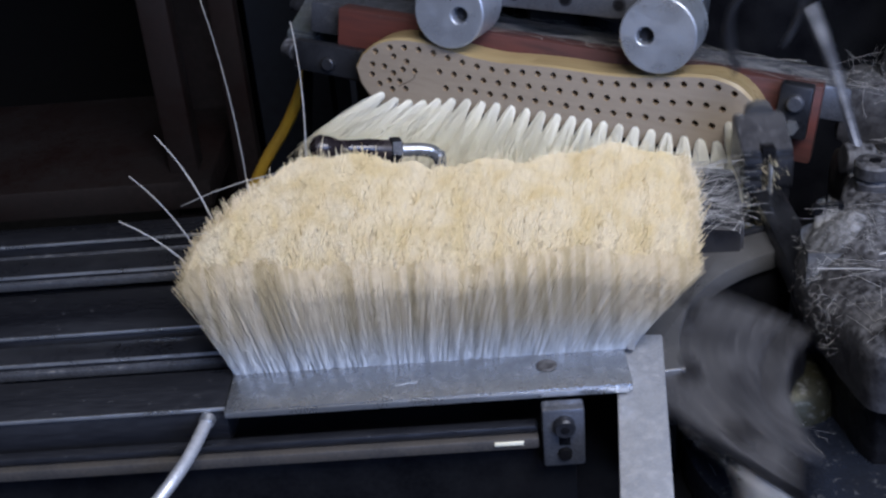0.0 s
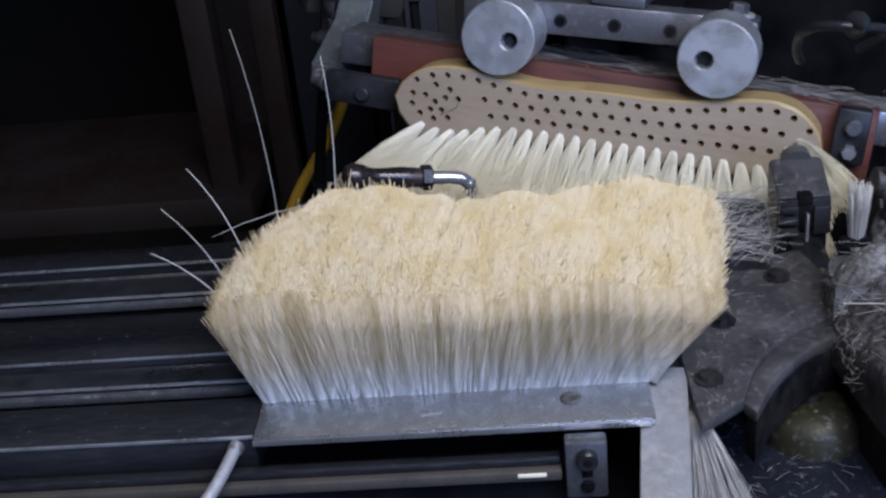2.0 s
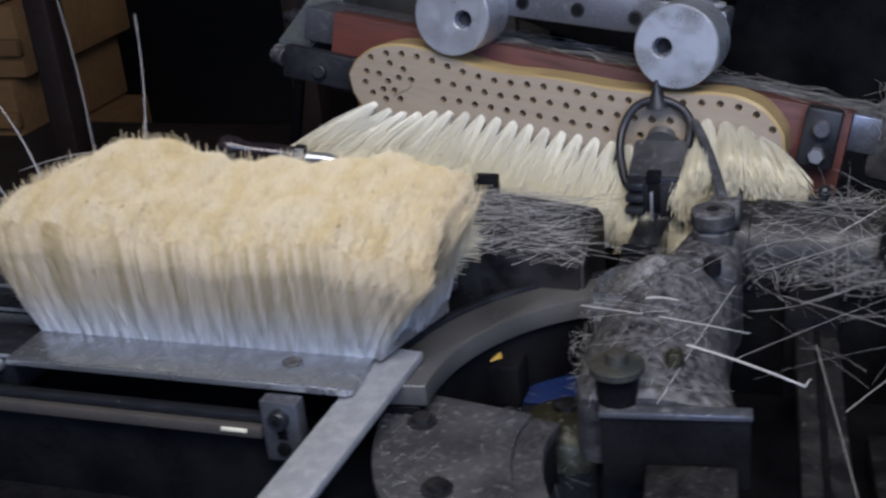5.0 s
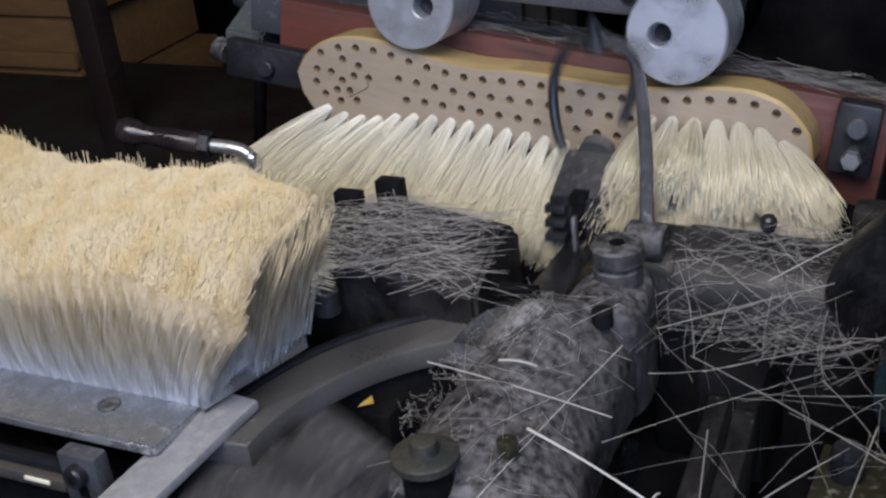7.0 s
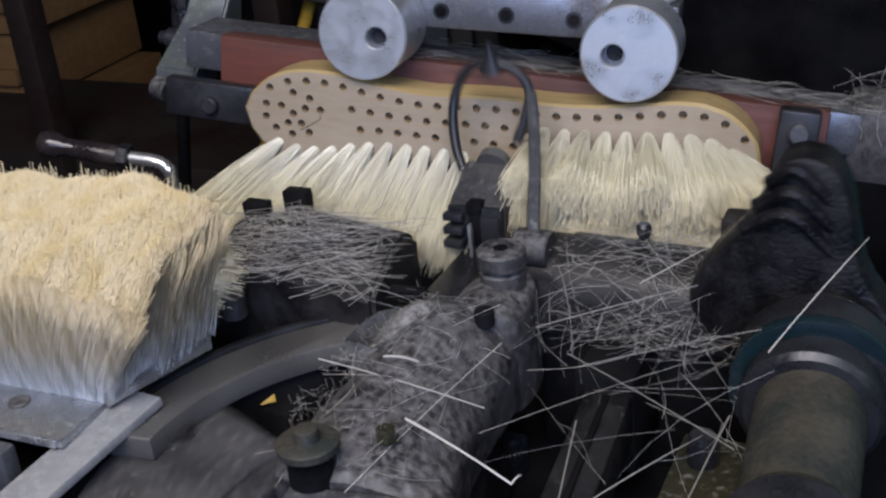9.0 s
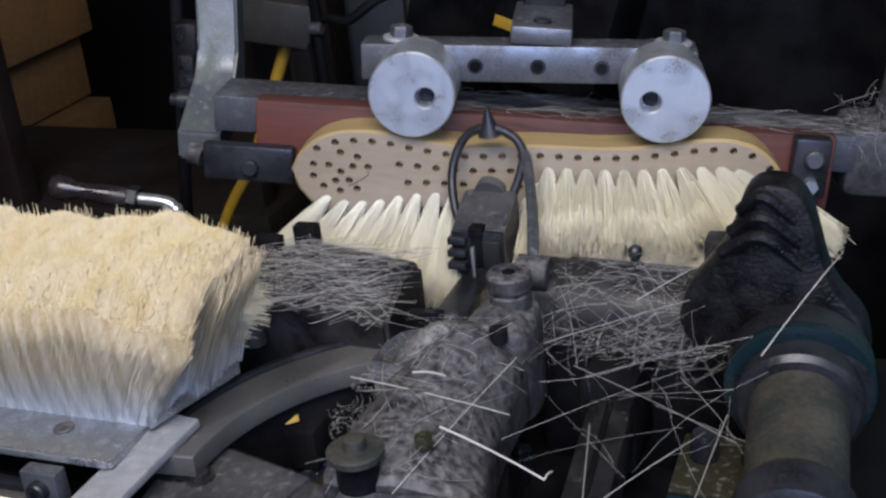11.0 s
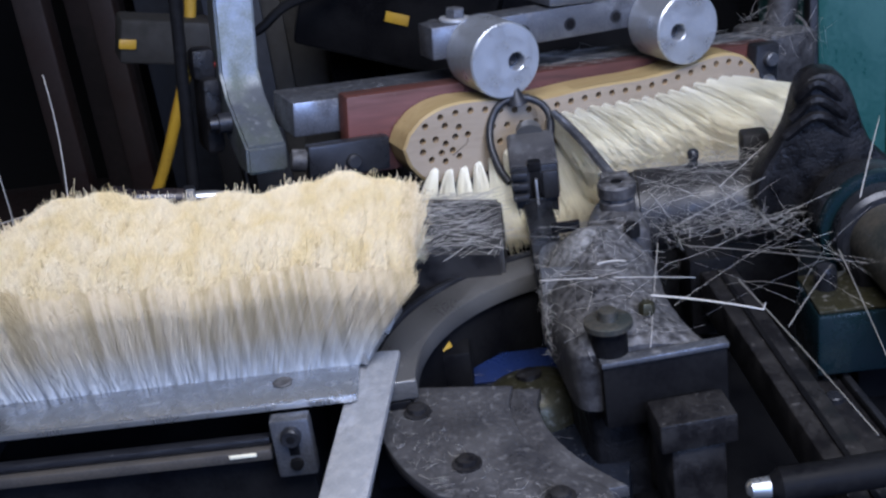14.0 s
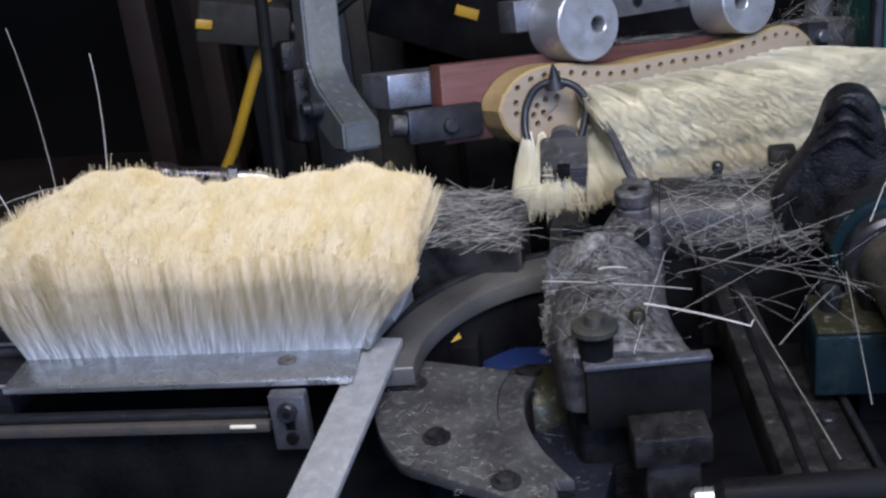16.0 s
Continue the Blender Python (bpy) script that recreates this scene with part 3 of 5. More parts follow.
def caked(outline, z_low, top, rough, layers=7):
    """A body with rounded shoulders whose skin is uneven with caked dust: outline in plan, top(x, y) its height."""
    pts = smooth_path([(x, y, 0) for x, y in outline + outline[:1]], 9)[:-1]
    cx, cy = sum(p.x for p in pts) / len(pts), sum(p.y for p in pts) / len(pts)
    bm = bmesh.new()
    rings = []
    for k in range(layers):
        rings.append([(p.x, p.y, None, k / layers) for p in pts])
    for share, drop in ((0.985, 0.0022), (0.95, 0.0008), (0.9, 0.0002), (0.82, 0), (0.72, 0), (0.6, 0), (0.48, 0), (0.36, 0), (0.24, 0), (0.12, 0), (0.03, 0)):
        rings.append([(cx + (p.x - cx) * share, cy + (p.y - cy) * share, drop, 1) for p in pts])
    made = []
    for ring in rings:
        row = []
        for x, y, drop, s in ring:
            hi = float(top(x, y)) - (0.0045 if drop is None else drop)
            z = z_low + (hi - z_low) * s if drop is None else hi
            q = Vector((x, y, z))
            d = noise.noise(q * 170) * 0.6 + noise.noise(q * 480) * 0.4
            out = Vector((x - cx, y - cy, 0)).normalized() if drop is None else Vector((0, 0, 1))
            row.append(bm.verts.new(q + out * d * rough))
        made.append(row)
    n = len(pts)
    for a, b in zip(made, made[1:]):
        for k in range(n):
            bm.faces.new((a[k], a[(k + 1) % n], b[(k + 1) % n], b[k]))
    bm.faces.new(made[-1])
    bmesh.ops.recalc_face_normals(bm, faces=bm.faces)
    return bm


def head_block():
    t = thing("filling_head", "dusty cast iron filling head with washers and bolts", "machine head")
    outline = [(0.1585, 0.030), (0.1605, 0.056), (0.166, 0.064), (0.178, 0.066), (0.190, 0.064), (0.204, 0.074), (0.213, 0.068), (0.2145, 0.04), (0.216, 0.015), (0.222, -0.012), (0.2275, -0.025), (0.212, -0.0285), (0.195, -0.0305), (0.178, -0.033), (0.168, -0.028), (0.163, 0.0)]
    part("body", caked(outline, -0.016, head_top, 0.0007), CAST, t)
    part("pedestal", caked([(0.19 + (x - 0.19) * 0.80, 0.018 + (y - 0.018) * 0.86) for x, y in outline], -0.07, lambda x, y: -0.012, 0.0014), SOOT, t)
    part("dust_cake", caked([(0.1605, 0.036), (0.162, 0.054), (0.169, 0.062), (0.181, 0.062), (0.189, 0.055), (0.188, 0.042), (0.176, 0.034)], 0.018, lambda x, y: head_top(x, y) + 0.0024 - 16 * ((x - 0.175) ** 2 + (y - 0.05) ** 2), 0.0013), PAD, t, "thick pale cake of bristle dust")
    part("needle_slot", slab([(0.168, 0.0575), (0.168, 0.0615), (0.1815, 0.0625), (0.1815, 0.0585)], 0.0235, 0.0282, 0.0006, "xy"), BLACK, t)
    part("side_hole", cyl((0.205, 0.058, 0.018), (0.205, 0.058, 0.0245), 0.0036), BLACK, t)
    m = Matrix.Translation((0.2035, -0.034, 0.008)) @ Matrix.Rotation(radians(7), 4, "Z")
    part("front_edge", box((-0.026, -0.002, -0.0012), (0.026, 0.004, 0.0012), 0.0005, m), STEEL, t, "rubbed bright front edge")
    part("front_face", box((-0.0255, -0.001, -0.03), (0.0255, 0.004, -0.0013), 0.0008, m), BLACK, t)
    part("washer", lathe((0.1828, -0.0285, 0.0205), (0.1828, -0.0285, 0.0280), [(0, 0.0088), (0.05, 0.0098), (0.35, 0.0098), (0.42, 0.009), (0.45, 0.0042), (0.95, 0.0038), (1, 0.003)]), BARREL, t, "rubbed steel washer and nut")
    part("washer_stem", cyl((0.1828, -0.0285, 0.0080), (0.1828, -0.0285, 0.0204), 0.0074), BLACK, t)
    part("small_nut", lathe((0.2005, -0.012, 0.0155), (0.2005, -0.012, 0.0205), [(0, 0.0034), (0.8, 0.0034), (1, 0.0026)], 6), OLIVE, t, "small brass nut")
    post = part("post", lathe((0.202, 0.084, 0.0), (0.202, 0.084, 0.0355), [(0, 0.0085), (0.74, 0.0085), (0.77, 0.0066), (0.80, 0.0066), (0.82, 0.0092), (0.97, 0.0092), (1, 0.0084)]), CAST, t)
    part("bolt_socket", cyl((0.202, 0.084, 0.0352), (0.202, 0.084, 0.0359), 0.003, 0.0002, 6), BLACK, post)
    part("post_root", caked([(0.186, 0.060), (0.186, 0.080), (0.195, 0.096), (0.208, 0.096), (0.214, 0.084), (0.212, 0.062)], -0.02, lambda x, y: 0.0235 - 30 * (x - 0.2) ** 2, 0.0012), CAST, t)
    n = 260
    side = rng.uniform(0, 1, n)
    base = np.stack([0.1595 + 0.005 * np.abs(np.sin(side * 40)) * rng.uniform(0, 1, n), 0.055 - 0.06 * side, rng.uniform(-0.012, 0.017, n)], -1)
    d = rng.normal(0, 1, (n, 3)) * 0.0011
    tagged(hairs("side_fluff", base - d, base + d, rng.normal(0, 0.0006, (n, 3)), 0.00008, STRAW, t, 3, 0.7, 2), kind="stuff")


head_block()


def drive_shaft():
    t = thing("drive_shaft_housing", "dusty dark cylinder housing with a small screw on top", "shaft housing")
    part("cylinder", lathe((0.198, 0.121, 0.003), (0.30, 0.117, 0.002), [(0, 0.018), (0.01, 0.0205), (0.17, 0.0205), (0.175, 0.0215), (0.97, 0.0215), (1, 0.019)], 36), GREASE, t)
    part("oil_screw", lathe((0.2453, 0.12, 0.021), (0.2453, 0.12, 0.033), [(0, 0.0035), (0.35, 0.0035), (0.4, 0.0022), (0.6, 0.0022), (0.65, 0.003), (0.9, 0.003), (1, 0.002)], 10), DARK, t)
    part("end_lug", box((0.272, 0.128, 0.012), (0.286, 0.14, 0.034), 0.002), GREASE, t)
    part("support", box((0.205, 0.105, -0.07), (0.295, 0.135, -0.01), 0.004), BLACK, t)
    t = thing("stop_block", "small black steel stop block", "machine block")
    part("block", box((0.2325, 0.070, -0.045), (0.2545, 0.104, -0.004), 0.0015), BLACK, t)
    part("rail", box((-0.0085, -0.27, -0.02), (0.0085, 0.0, 0.0), 0.0015, Matrix.Translation((0.2455, 0.0695, -0.0095)) @ Matrix.Rotation(radians(4.6), 4, "Z")), GREASE, t)
    part("rail_groove", box((-0.0012, -0.27, 0.0002), (0.0012, -0.004, 0.0012), 0.0003, Matrix.Translation((0.2455, 0.0695, -0.0095)) @ Matrix.Rotation(radians(4.6), 4, "Z")), BLACK, t)
    t = thing("side_rail", "dark greasy rail running towards the front", "rail")
    part("rail", box((-0.009, -0.25, -0.012), (0.009, 0.03, 0.0), 0.0015, Matrix.Translation((0.279, 0.02, -0.045)) @ Matrix.Rotation(radians(6), 4, "Z")), GREASE, t)


drive_shaft()


def rail_bolts():
    rail = bpy.data.objects["side_rail"]
    m = Matrix.Translation((0.279, 0.02, -0.045)) @ Matrix.Rotation(radians(6), 4, "Z")
    for y in (-0.02, -0.075, -0.13):
        p = m @ Vector((0, y, 0))
        part("rail_bolt", lathe(p, p + Vector((0, 0, 0.003)), [(0, 0.0042), (0.8, 0.0042), (1, 0.0034)], 16), DARK, rail)
    part("edge_lip", box((0.0092, -0.25, -0.004), (0.0125, 0.03, 0.003), 0.0008, m), DARK, rail)


rail_bolts()


def green_foot():
    t = thing("bearing_foot", "green enamelled bearing foot with a rubbed top", "machine foot")
    part("foot", box((0.277, 0.012, -0.04), (0.32, 0.05, -0.0095), 0.002), TEAL, t)
    part("rubbed_top", box((0.278, 0.013, -0.0094), (0.319, 0.049, -0.0075), 0.0006), OLIVE, t)
    part("bolt", lathe((0.287, 0.035, -0.0076), (0.287, 0.035, 0.003), [(0, 0.0052), (0.7, 0.0052), (1, 0.004)], 12), DARK, t)


green_foot()


def barrel():
    t = thing("spindle_barrel", "worn steel spindle barrel with dark collars", "spindle")
    a, b = (0.322, -0.012, 0.006), (0.315, 0.085, 0.010)
    part("barrel", lathe(a, b, [(0.10, 0.0165), (0.60, 0.0172), (0.602, 0.0172)], 40), BARREL, t)
    f = part("flange", lathe((0.3178, 0.046, 0.0084), (0.3155, 0.078, 0.0097), [(0, 0.0205), (0.06, 0.0225), (0.30, 0.0225), (0.32, 0.0215), (0.42, 0.0215), (0.44, 0.0252), (0.52, 0.0262), (0.92, 0.0262), (1, 0.025)], 44), DARK, t, "dark oily flange with a teal band for its sheen")
    # the flange's teal sheen is painted as a coloured band
    part("flange_band", lathe((0.3170, 0.0585, 0.0088), (0.3163, 0.0635, 0.0090), [(0, 0.0264), (0.1, 0.0267), (0.9, 0.0267), (1, 0.0264)], 44), TEAL, f)
    part("front_collar", lathe((0.3228, -0.022, 0.0055), (0.3217, -0.006, 0.0062), [(0, 0.015), (0.1, 0.0185), (0.9, 0.0195), (1, 0.0185)], 36), DARK, t)
    part("spindle_nose", lathe((0.324, -0.045, 0.0045), (0.3225, -0.02, 0.0056), [(0, 0.006), (0.1, 0.009), (0.3, 0.0075), (0.5, 0.009), (0.7, 0.0075), (1, 0.0095)], 20), GREASE, t)
    part("pedestal", box((0.300, 0.03, -0.07), (0.332, 0.08, 0.0), 0.004), BLACK, t)


barrel()


def green_cabinet():
    t = thing("machine_cabinet", "dark green enamelled machine cabinet", "machine cabinet", at=(0, 0, -0.95))
    part("body", box((0.372, 0.35, 0), (0.85, 0.9, 1.3), 0.008), GREEN, t)
    part("door", box((0.42, 0.3465, 0.1), (0.82, 0.3495, 1.2), 0.002), GREEN, t)
    part("edge_trim", box((0.366, 0.344, 0), (0.3715, 0.36, 1.3), 0.001), DARK, t)


green_cabinet()


# ---- background ----
def background():
    t = thing("crate_stack", "stack of pale wooden crates in the dark workshop", "crates", at=(-0.86, 0.92, -0.95))
    for k in range(12):
        z = 0.0915 * k
        dx = (0.02, -0.01, 0.015, 0, 0.02, -0.012, 0.0)[k % 7]
        c = part("crate", box((-0.16 + dx, -0.12, z), (0.14 + dx, 0.12, z + 0.0885), 0.004), BOXWOOD, t)
        part("batten", box((-0.165 + dx, -0.131, z + 0.03), (0.145 + dx, -0.1205, z + 0.05), 0.002), BOXWOOD, c)
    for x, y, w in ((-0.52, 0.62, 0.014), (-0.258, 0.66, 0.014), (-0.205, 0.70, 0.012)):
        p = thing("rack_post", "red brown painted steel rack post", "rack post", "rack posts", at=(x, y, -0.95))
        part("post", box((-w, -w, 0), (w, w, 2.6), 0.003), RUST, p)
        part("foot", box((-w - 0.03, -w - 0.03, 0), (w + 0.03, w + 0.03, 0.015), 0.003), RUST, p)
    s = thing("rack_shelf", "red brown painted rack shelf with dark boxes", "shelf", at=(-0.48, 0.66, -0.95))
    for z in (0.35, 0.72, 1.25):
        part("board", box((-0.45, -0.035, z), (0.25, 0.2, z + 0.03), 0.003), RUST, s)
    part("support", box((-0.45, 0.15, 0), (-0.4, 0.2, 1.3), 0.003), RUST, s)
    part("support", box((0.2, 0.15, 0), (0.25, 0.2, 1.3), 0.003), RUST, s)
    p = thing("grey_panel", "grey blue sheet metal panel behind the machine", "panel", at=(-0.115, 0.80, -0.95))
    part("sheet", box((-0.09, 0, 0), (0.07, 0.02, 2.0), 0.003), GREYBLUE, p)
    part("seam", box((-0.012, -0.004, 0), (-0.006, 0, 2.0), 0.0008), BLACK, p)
    h = thing("air_hose", "yellow air hose hanging behind the machine", "hose")
    part("hose", pipe(smooth_path([(-0.055, 0.43, 0.10), (-0.068, 0.425, 0.04), (-0.088, 0.42, -0.01), (-0.112, 0.42, -0.06), (-0.15, 0.42, -0.12), (-0.2, 0.42, -0.25), (-0.22, 0.42, -0.95)]), 0.0045, 12), YELLOW, h)
    part("fitting", cyl((-0.062, 0.427, 0.065), (-0.069, 0.4245, 0.036), 0.0065), DARK, h)
    p = thing("control_box", "black control box with a small yellow label behind the carriage", "control box")
    m = Matrix.Translation((0.09, 0.47, 0.03)) @ Matrix.Rotation(radians(-8), 4, "Z") @ Matrix.Rotation(radians(18), 4, "Y")
    part("case", box((-0.08, -0.02, -0.03), (0.07, 0.05, 0.06), 0.004, m), BLACK, p)
    part("label", box((-0.012, -0.0212, 0.004), (0.006, -0.0201, 0.012), 0.0002, m), YELLOW, p, "small yellow label")
    part("stand", box((0.07, 0.48, -0.95), (0.11, 0.51, 0.03), 0.003), BLACK, p)
    p = thing("sensor_bracket", "grey bracket plate with a yellow corner", "bracket")
    m = Matrix.Translation((-0.085, 0.40, 0.052)) @ Matrix.Rotation(radians(20), 4, "Z") @ Matrix.Rotation(radians(14), 4, "Y")
    part("plate", box((-0.025, -0.004, -0.012), (0.045, 0.03, 0.02), 0.003, m), TAN, p)
    part("corner", box((-0.0262, -0.0062, -0.001), (-0.014, -0.0041, 0.006), 0.001, m), YELLOW, p, "yellow corner")
    part("stand", box((-0.06, 0.41, -0.95), (-0.045, 0.425, 0.05), 0.002), BLACK, p)
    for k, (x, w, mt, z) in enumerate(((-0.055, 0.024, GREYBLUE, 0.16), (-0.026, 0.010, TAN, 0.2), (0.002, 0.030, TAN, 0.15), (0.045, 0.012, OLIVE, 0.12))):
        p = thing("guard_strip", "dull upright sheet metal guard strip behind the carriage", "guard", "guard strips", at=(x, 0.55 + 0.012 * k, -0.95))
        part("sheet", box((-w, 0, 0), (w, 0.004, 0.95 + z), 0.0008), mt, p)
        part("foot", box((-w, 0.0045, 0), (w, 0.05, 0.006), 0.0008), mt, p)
    p = thing("black_hose", "bent black rubber hose behind the carriage", "hose")
    part("hose", pipe(smooth_path([(-0.037, 0.41, -0.95), (-0.037, 0.41, 0.0), (-0.034, 0.41, 0.05), (-0.012, 0.41, 0.052), (0.012, 0.42, 0.066), (0.05, 0.44, 0.07)]), 0.0035, 10), BLACK, p)
    part("clip", cyl((-0.040, 0.407, 0.047), (-0.0315, 0.407, 0.047), 0.0045), STEEL, p)
    p = thing("machine_column", "black machine column behind the brush carriage", "column", at=(0, 0, -0.95))
    part("column", box((0.02, 0.52, 0), (0.42, 0.72, 1.6), 0.01), BLACK, p)
    part("door", box((0.06, 0.512, 0.2), (0.38, 0.519, 1.5), 0.003), BLACK, p)


background()


# ---- loose bristles lying about ----
def litter(name, label, centre, spread, count, z, lo, hi, up=0.0, angle=None, r=0.00012):
    t = thing(name, label, "cut bristles", kind="stuff")
    c = np.array([rng.uniform(-1, 1, count) * spread[0] + centre[0], rng.uniform(-1, 1, count) * spread[1] + centre[1]]).T
    a = rng.uniform(0, 2 * math.pi, count) if angle is None else rng.normal(radians(angle[0]), radians(angle[1]), count)
    n = rng.uniform(lo, hi, count)
    dz = rng.normal(0, 0.12 + up, count)
    d = np.stack([np.cos(a), np.sin(a), dz], -1) * n[:, None] / 2
    base = np.stack([c[:, 0], c[:, 1], np.abs(dz * n / 2) * 0.6 + rng.uniform(0, 0.0025, count)], -1)
    base[:, 2] += (z if not callable(z) else z(c[:, 0], c[:, 1]))
    bend = rng.normal(0, 1, (count, 3)) * n[:, None] * np.array([0.055, 0.055, 0.03])
    hairs("bristles", base - d, base + d, bend, rng.uniform(0.6, 1.2, count) * r, STRAW, t, 3, 0.7, 4)


anvil_top = lambda x, y: np.interp(y, [0.073, 0.089, 0.105, 0.119, 0.125], [0.003, 0.012, 0.0195, 0.0205, 0.016]) + np.interp(x, [0.065, 0.10, 0.147], [0, 0.004, 0])
litter("cut_bristles", "loose cut bristles lying on the iron block", (0.108, 0.102), (0.036, 0.022), 520, anvil_top, 0.006, 0.030, angle=(8, 40))
litter("cut_bristles", "loose cut bristles tangled on the filling head", (0.190, 0.018), (0.021, 0.042), 75, head_top, 0.010, 0.034, 0.05, r=0.00008)
shaft_top = lambda x, y: 0.003 + np.sqrt(np.maximum(0.0215 ** 2 - (y - 0.119) ** 2, 0))
litter("cut_bristles", "loose cut bristles tangled over the shaft housing", (0.254, 0.108), (0.030, 0.024), 170, shaft_top, 0.010, 0.034, 0.2, r=0.00009)
litter("cut_bristles", "fine bristles tangled between head and spindle", (0.252, 0.085), (0.034, 0.022), 110, 0.008, 0.012, 0.040, 0.25, r=0.00008)
litter("cut_bristles", "short bristle fluff on the filling head", (0.176, 0.047), (0.014, 0.016), 110, head_top, 0.0010, 0.0026, 0.3, r=0.00008)
litter("cut_bristles", "short bristle fluff along the filling head", (0.19, 0.01), (0.02, 0.04), 110, head_top, 0.0010, 0.0026, 0.2, r=0.00007)
litter("cut_bristles", "long loose bristles bridging the machine parts", (0.268, 0.055), (0.034, 0.045), 30, 0.004, 0.030, 0.065, 0.12, r=0.00009)
litter("cut_bristles", "short chips of bristle sprinkled on the shaft housing", (0.235, 0.115), (0.035, 0.016), 220, shaft_top, 0.0012, 0.004, 0.1, r=0.00010)
litter("cut_bristles", "bristle dust in the tray inside the ring", (0.135, 0.015), (0.028, 0.045), 70, -0.0465, 0.002, 0.012, r=0.00009)


def straws():
    t = thing("straw_pieces", "thick pale straw pieces lying across the filling head", "straw", kind="stuff")
    ends = (((0.1846, 0.0200, 0.0245), (0.197, 0.0208, 0.0240)), ((0.1595, 0.0194, 0.0200), (0.2244, 0.0095, 0.0180)), ((0.2035, -0.004, 0.0190), (0.2457, -0.0225, 0.0165)), ((0.2457, -0.0225, 0.0165), (0.2475, -0.019, 0.0175)),
            ((0.224, 0.058, 0.020), (0.296, 0.100, 0.030)), ((0.247, 0.030, 0.004), (0.2695, -0.090, -0.002)), ((0.2943, 0.040, 0.008), (0.2867, -0.058, 0.0)), ((0.2589, -0.0096, 0.0), (0.288, 0.030, 0.006)),
            ((0.215, 0.048, 0.018), (0.198, -0.036, 0.013)), ((0.24, 0.052, 0.010), (0.315, 0.060, 0.034)), ((0.252, 0.09, 0.024), (0.300, 0.118, 0.046)), ((0.305, 0.045, 0.030), (0.328, 0.09, 0.05)), ((0.232, 0.066, 0.006), (0.300, 0.020, 0.010)))
    hairs("straws", [a for a, b in ends], [b for a, b in ends], [(0, 0, 0.0008)] * len(ends), [0.0005, 0.00024, 0.00046, 0.0003] + [0.0002, 0.00030, 0.00024, 0.00022, 0.00016, 0.00016, 0.00016, 0.00022, 0.00016], STRAW, t, 5, 0.75, 4)


straws()


# ---- the brush, in its own space: x along, y into the wood, z up the face ----
BRUSH = [
    (0, (-0.0067, 0.2608, 0.0413), (-4.38, 6.94, -22.16)),
    (0.5, (-0.0040, 0.2513, 0.0534), (-9.35, 8.53, -19.19)),
    (1, (0.0066, 0.2399, 0.0548), (-10.30, 8.14, -16.50)),
    (1.5, (0.0130, 0.2278, 0.0533), (-11.32, 8.30, -13.85)),
    (2, (0.0004, 0.2376, 0.0483), (-7.74, 8.51, -15.60)),
    (2.5, (-0.0058, 0.2472, 0.0411), (-3.52, 7.43, -18.30)),
    (3, (-0.0101, 0.2377, 0.0398), (-3.05, 9.02, -14.47)),
    (3.5, (-0.0034, 0.2290, 0.0431), (-3.56, 9.52, -12.05)),
    (4, (0.0125, 0.2149, 0.0634), (-6.19, 10.49, -7.93)),
    (4.5, (0.0218, 0.2078, 0.0612), (-2.66, 10.09, -6.44)),
    (5, (0.0296, 0.2061, 0.0667), (-6.50, 9.88, -4.75)),
    (7.5, (0.0578, 0.1895, 0.0608), (-6.78, 7.93, 3.19)),
    (8, (0.0668, 0.1858, 0.0595), (-5.14, 7.75, 5.25)),
    (8.5, (0.0700, 0.1847, 0.0515), (-1.72, 7.52, 6.37)),
    (9, (0.0764, 0.1833, 0.0588), (-5.76, 7.27, 8.11)),
    (11.5, (0.1087, 0.1784, 0.0517), (-2.44, 7.08, 16.28)),
    (12, (0.1138, 0.1778, 0.0592), (-4.98, 7.11, 18.65)),
    (12.5, (0.1188, 0.1773, 0.0501), (-0.48, 7.53, 20.63)),
    (13, (0.1235, 0.1777, 0.0540), (-3.70, 6.84, 22.29)),
    (13.5, (0.1295, 0.1796, 0.0567), (-5.38, 6.28, 23.85)),
    (14, (0.1356, 0.1803, 0.0478), (-2.19, 6.67, 25.09)),
    (14.5, (0.1385, 0.1824, 0.0550), (-5.83, 5.61, 26.56)),
    (15, (0.1459, 0.1854, 0.0523), (-5.62, 5.26, 28.05)),
    (15.5, (0.1553, 0.1924, 0.0604), (-10.16, 3.42, 31.74)),
    (16, (0.1638, 0.1988, 0.0609), (-12.53, 3.81, 35.97)),
]


def brush_pose(row):
    t, loc, turn = row
    v = Vector([radians(a) for a in turn])
    return Matrix.Translation(loc) @ Matrix.Rotation(v.length, 4, v.normalized())


def edge_top(x):
    return float(np.interp(x, [-0.0395, -0.036, -0.028, -0.0174, -0.0068, 0.006, 0.02, 0.034, 0.05, 0.067, 0.0825, 0.11, 0.127, 0.1436, 0.16, 0.172, 0.184, 0.193, 0.198, 0.2005], [-0.017, -0.0085, -0.0005, 0.004, 0.0056, 0.0055, 0.0035, 0.0017, 0.0012, 0.003, 0.004, 0.0045, 0.006, 0.009, 0.0124, 0.0133, 0.0107, 0.0045, -0.002, -0.012]))


def edge_bottom(x):
    return float(np.interp(x, [-0.0395, -0.036, -0.0285, -0.018, -0.008, 0.004, 0.016, 0.03, 0.05, 0.08, 0.11, 0.14, 0.16, 0.178, 0.19, 0.198, 0.2005], [-0.017, -0.027, -0.0355, -0.0395, -0.040, -0.0385, -0.035, -0.0325, -0.0315, -0.0315, -0.031, -0.0305, -0.031, -0.0305, -0.0265, -0.0195, -0.012]))


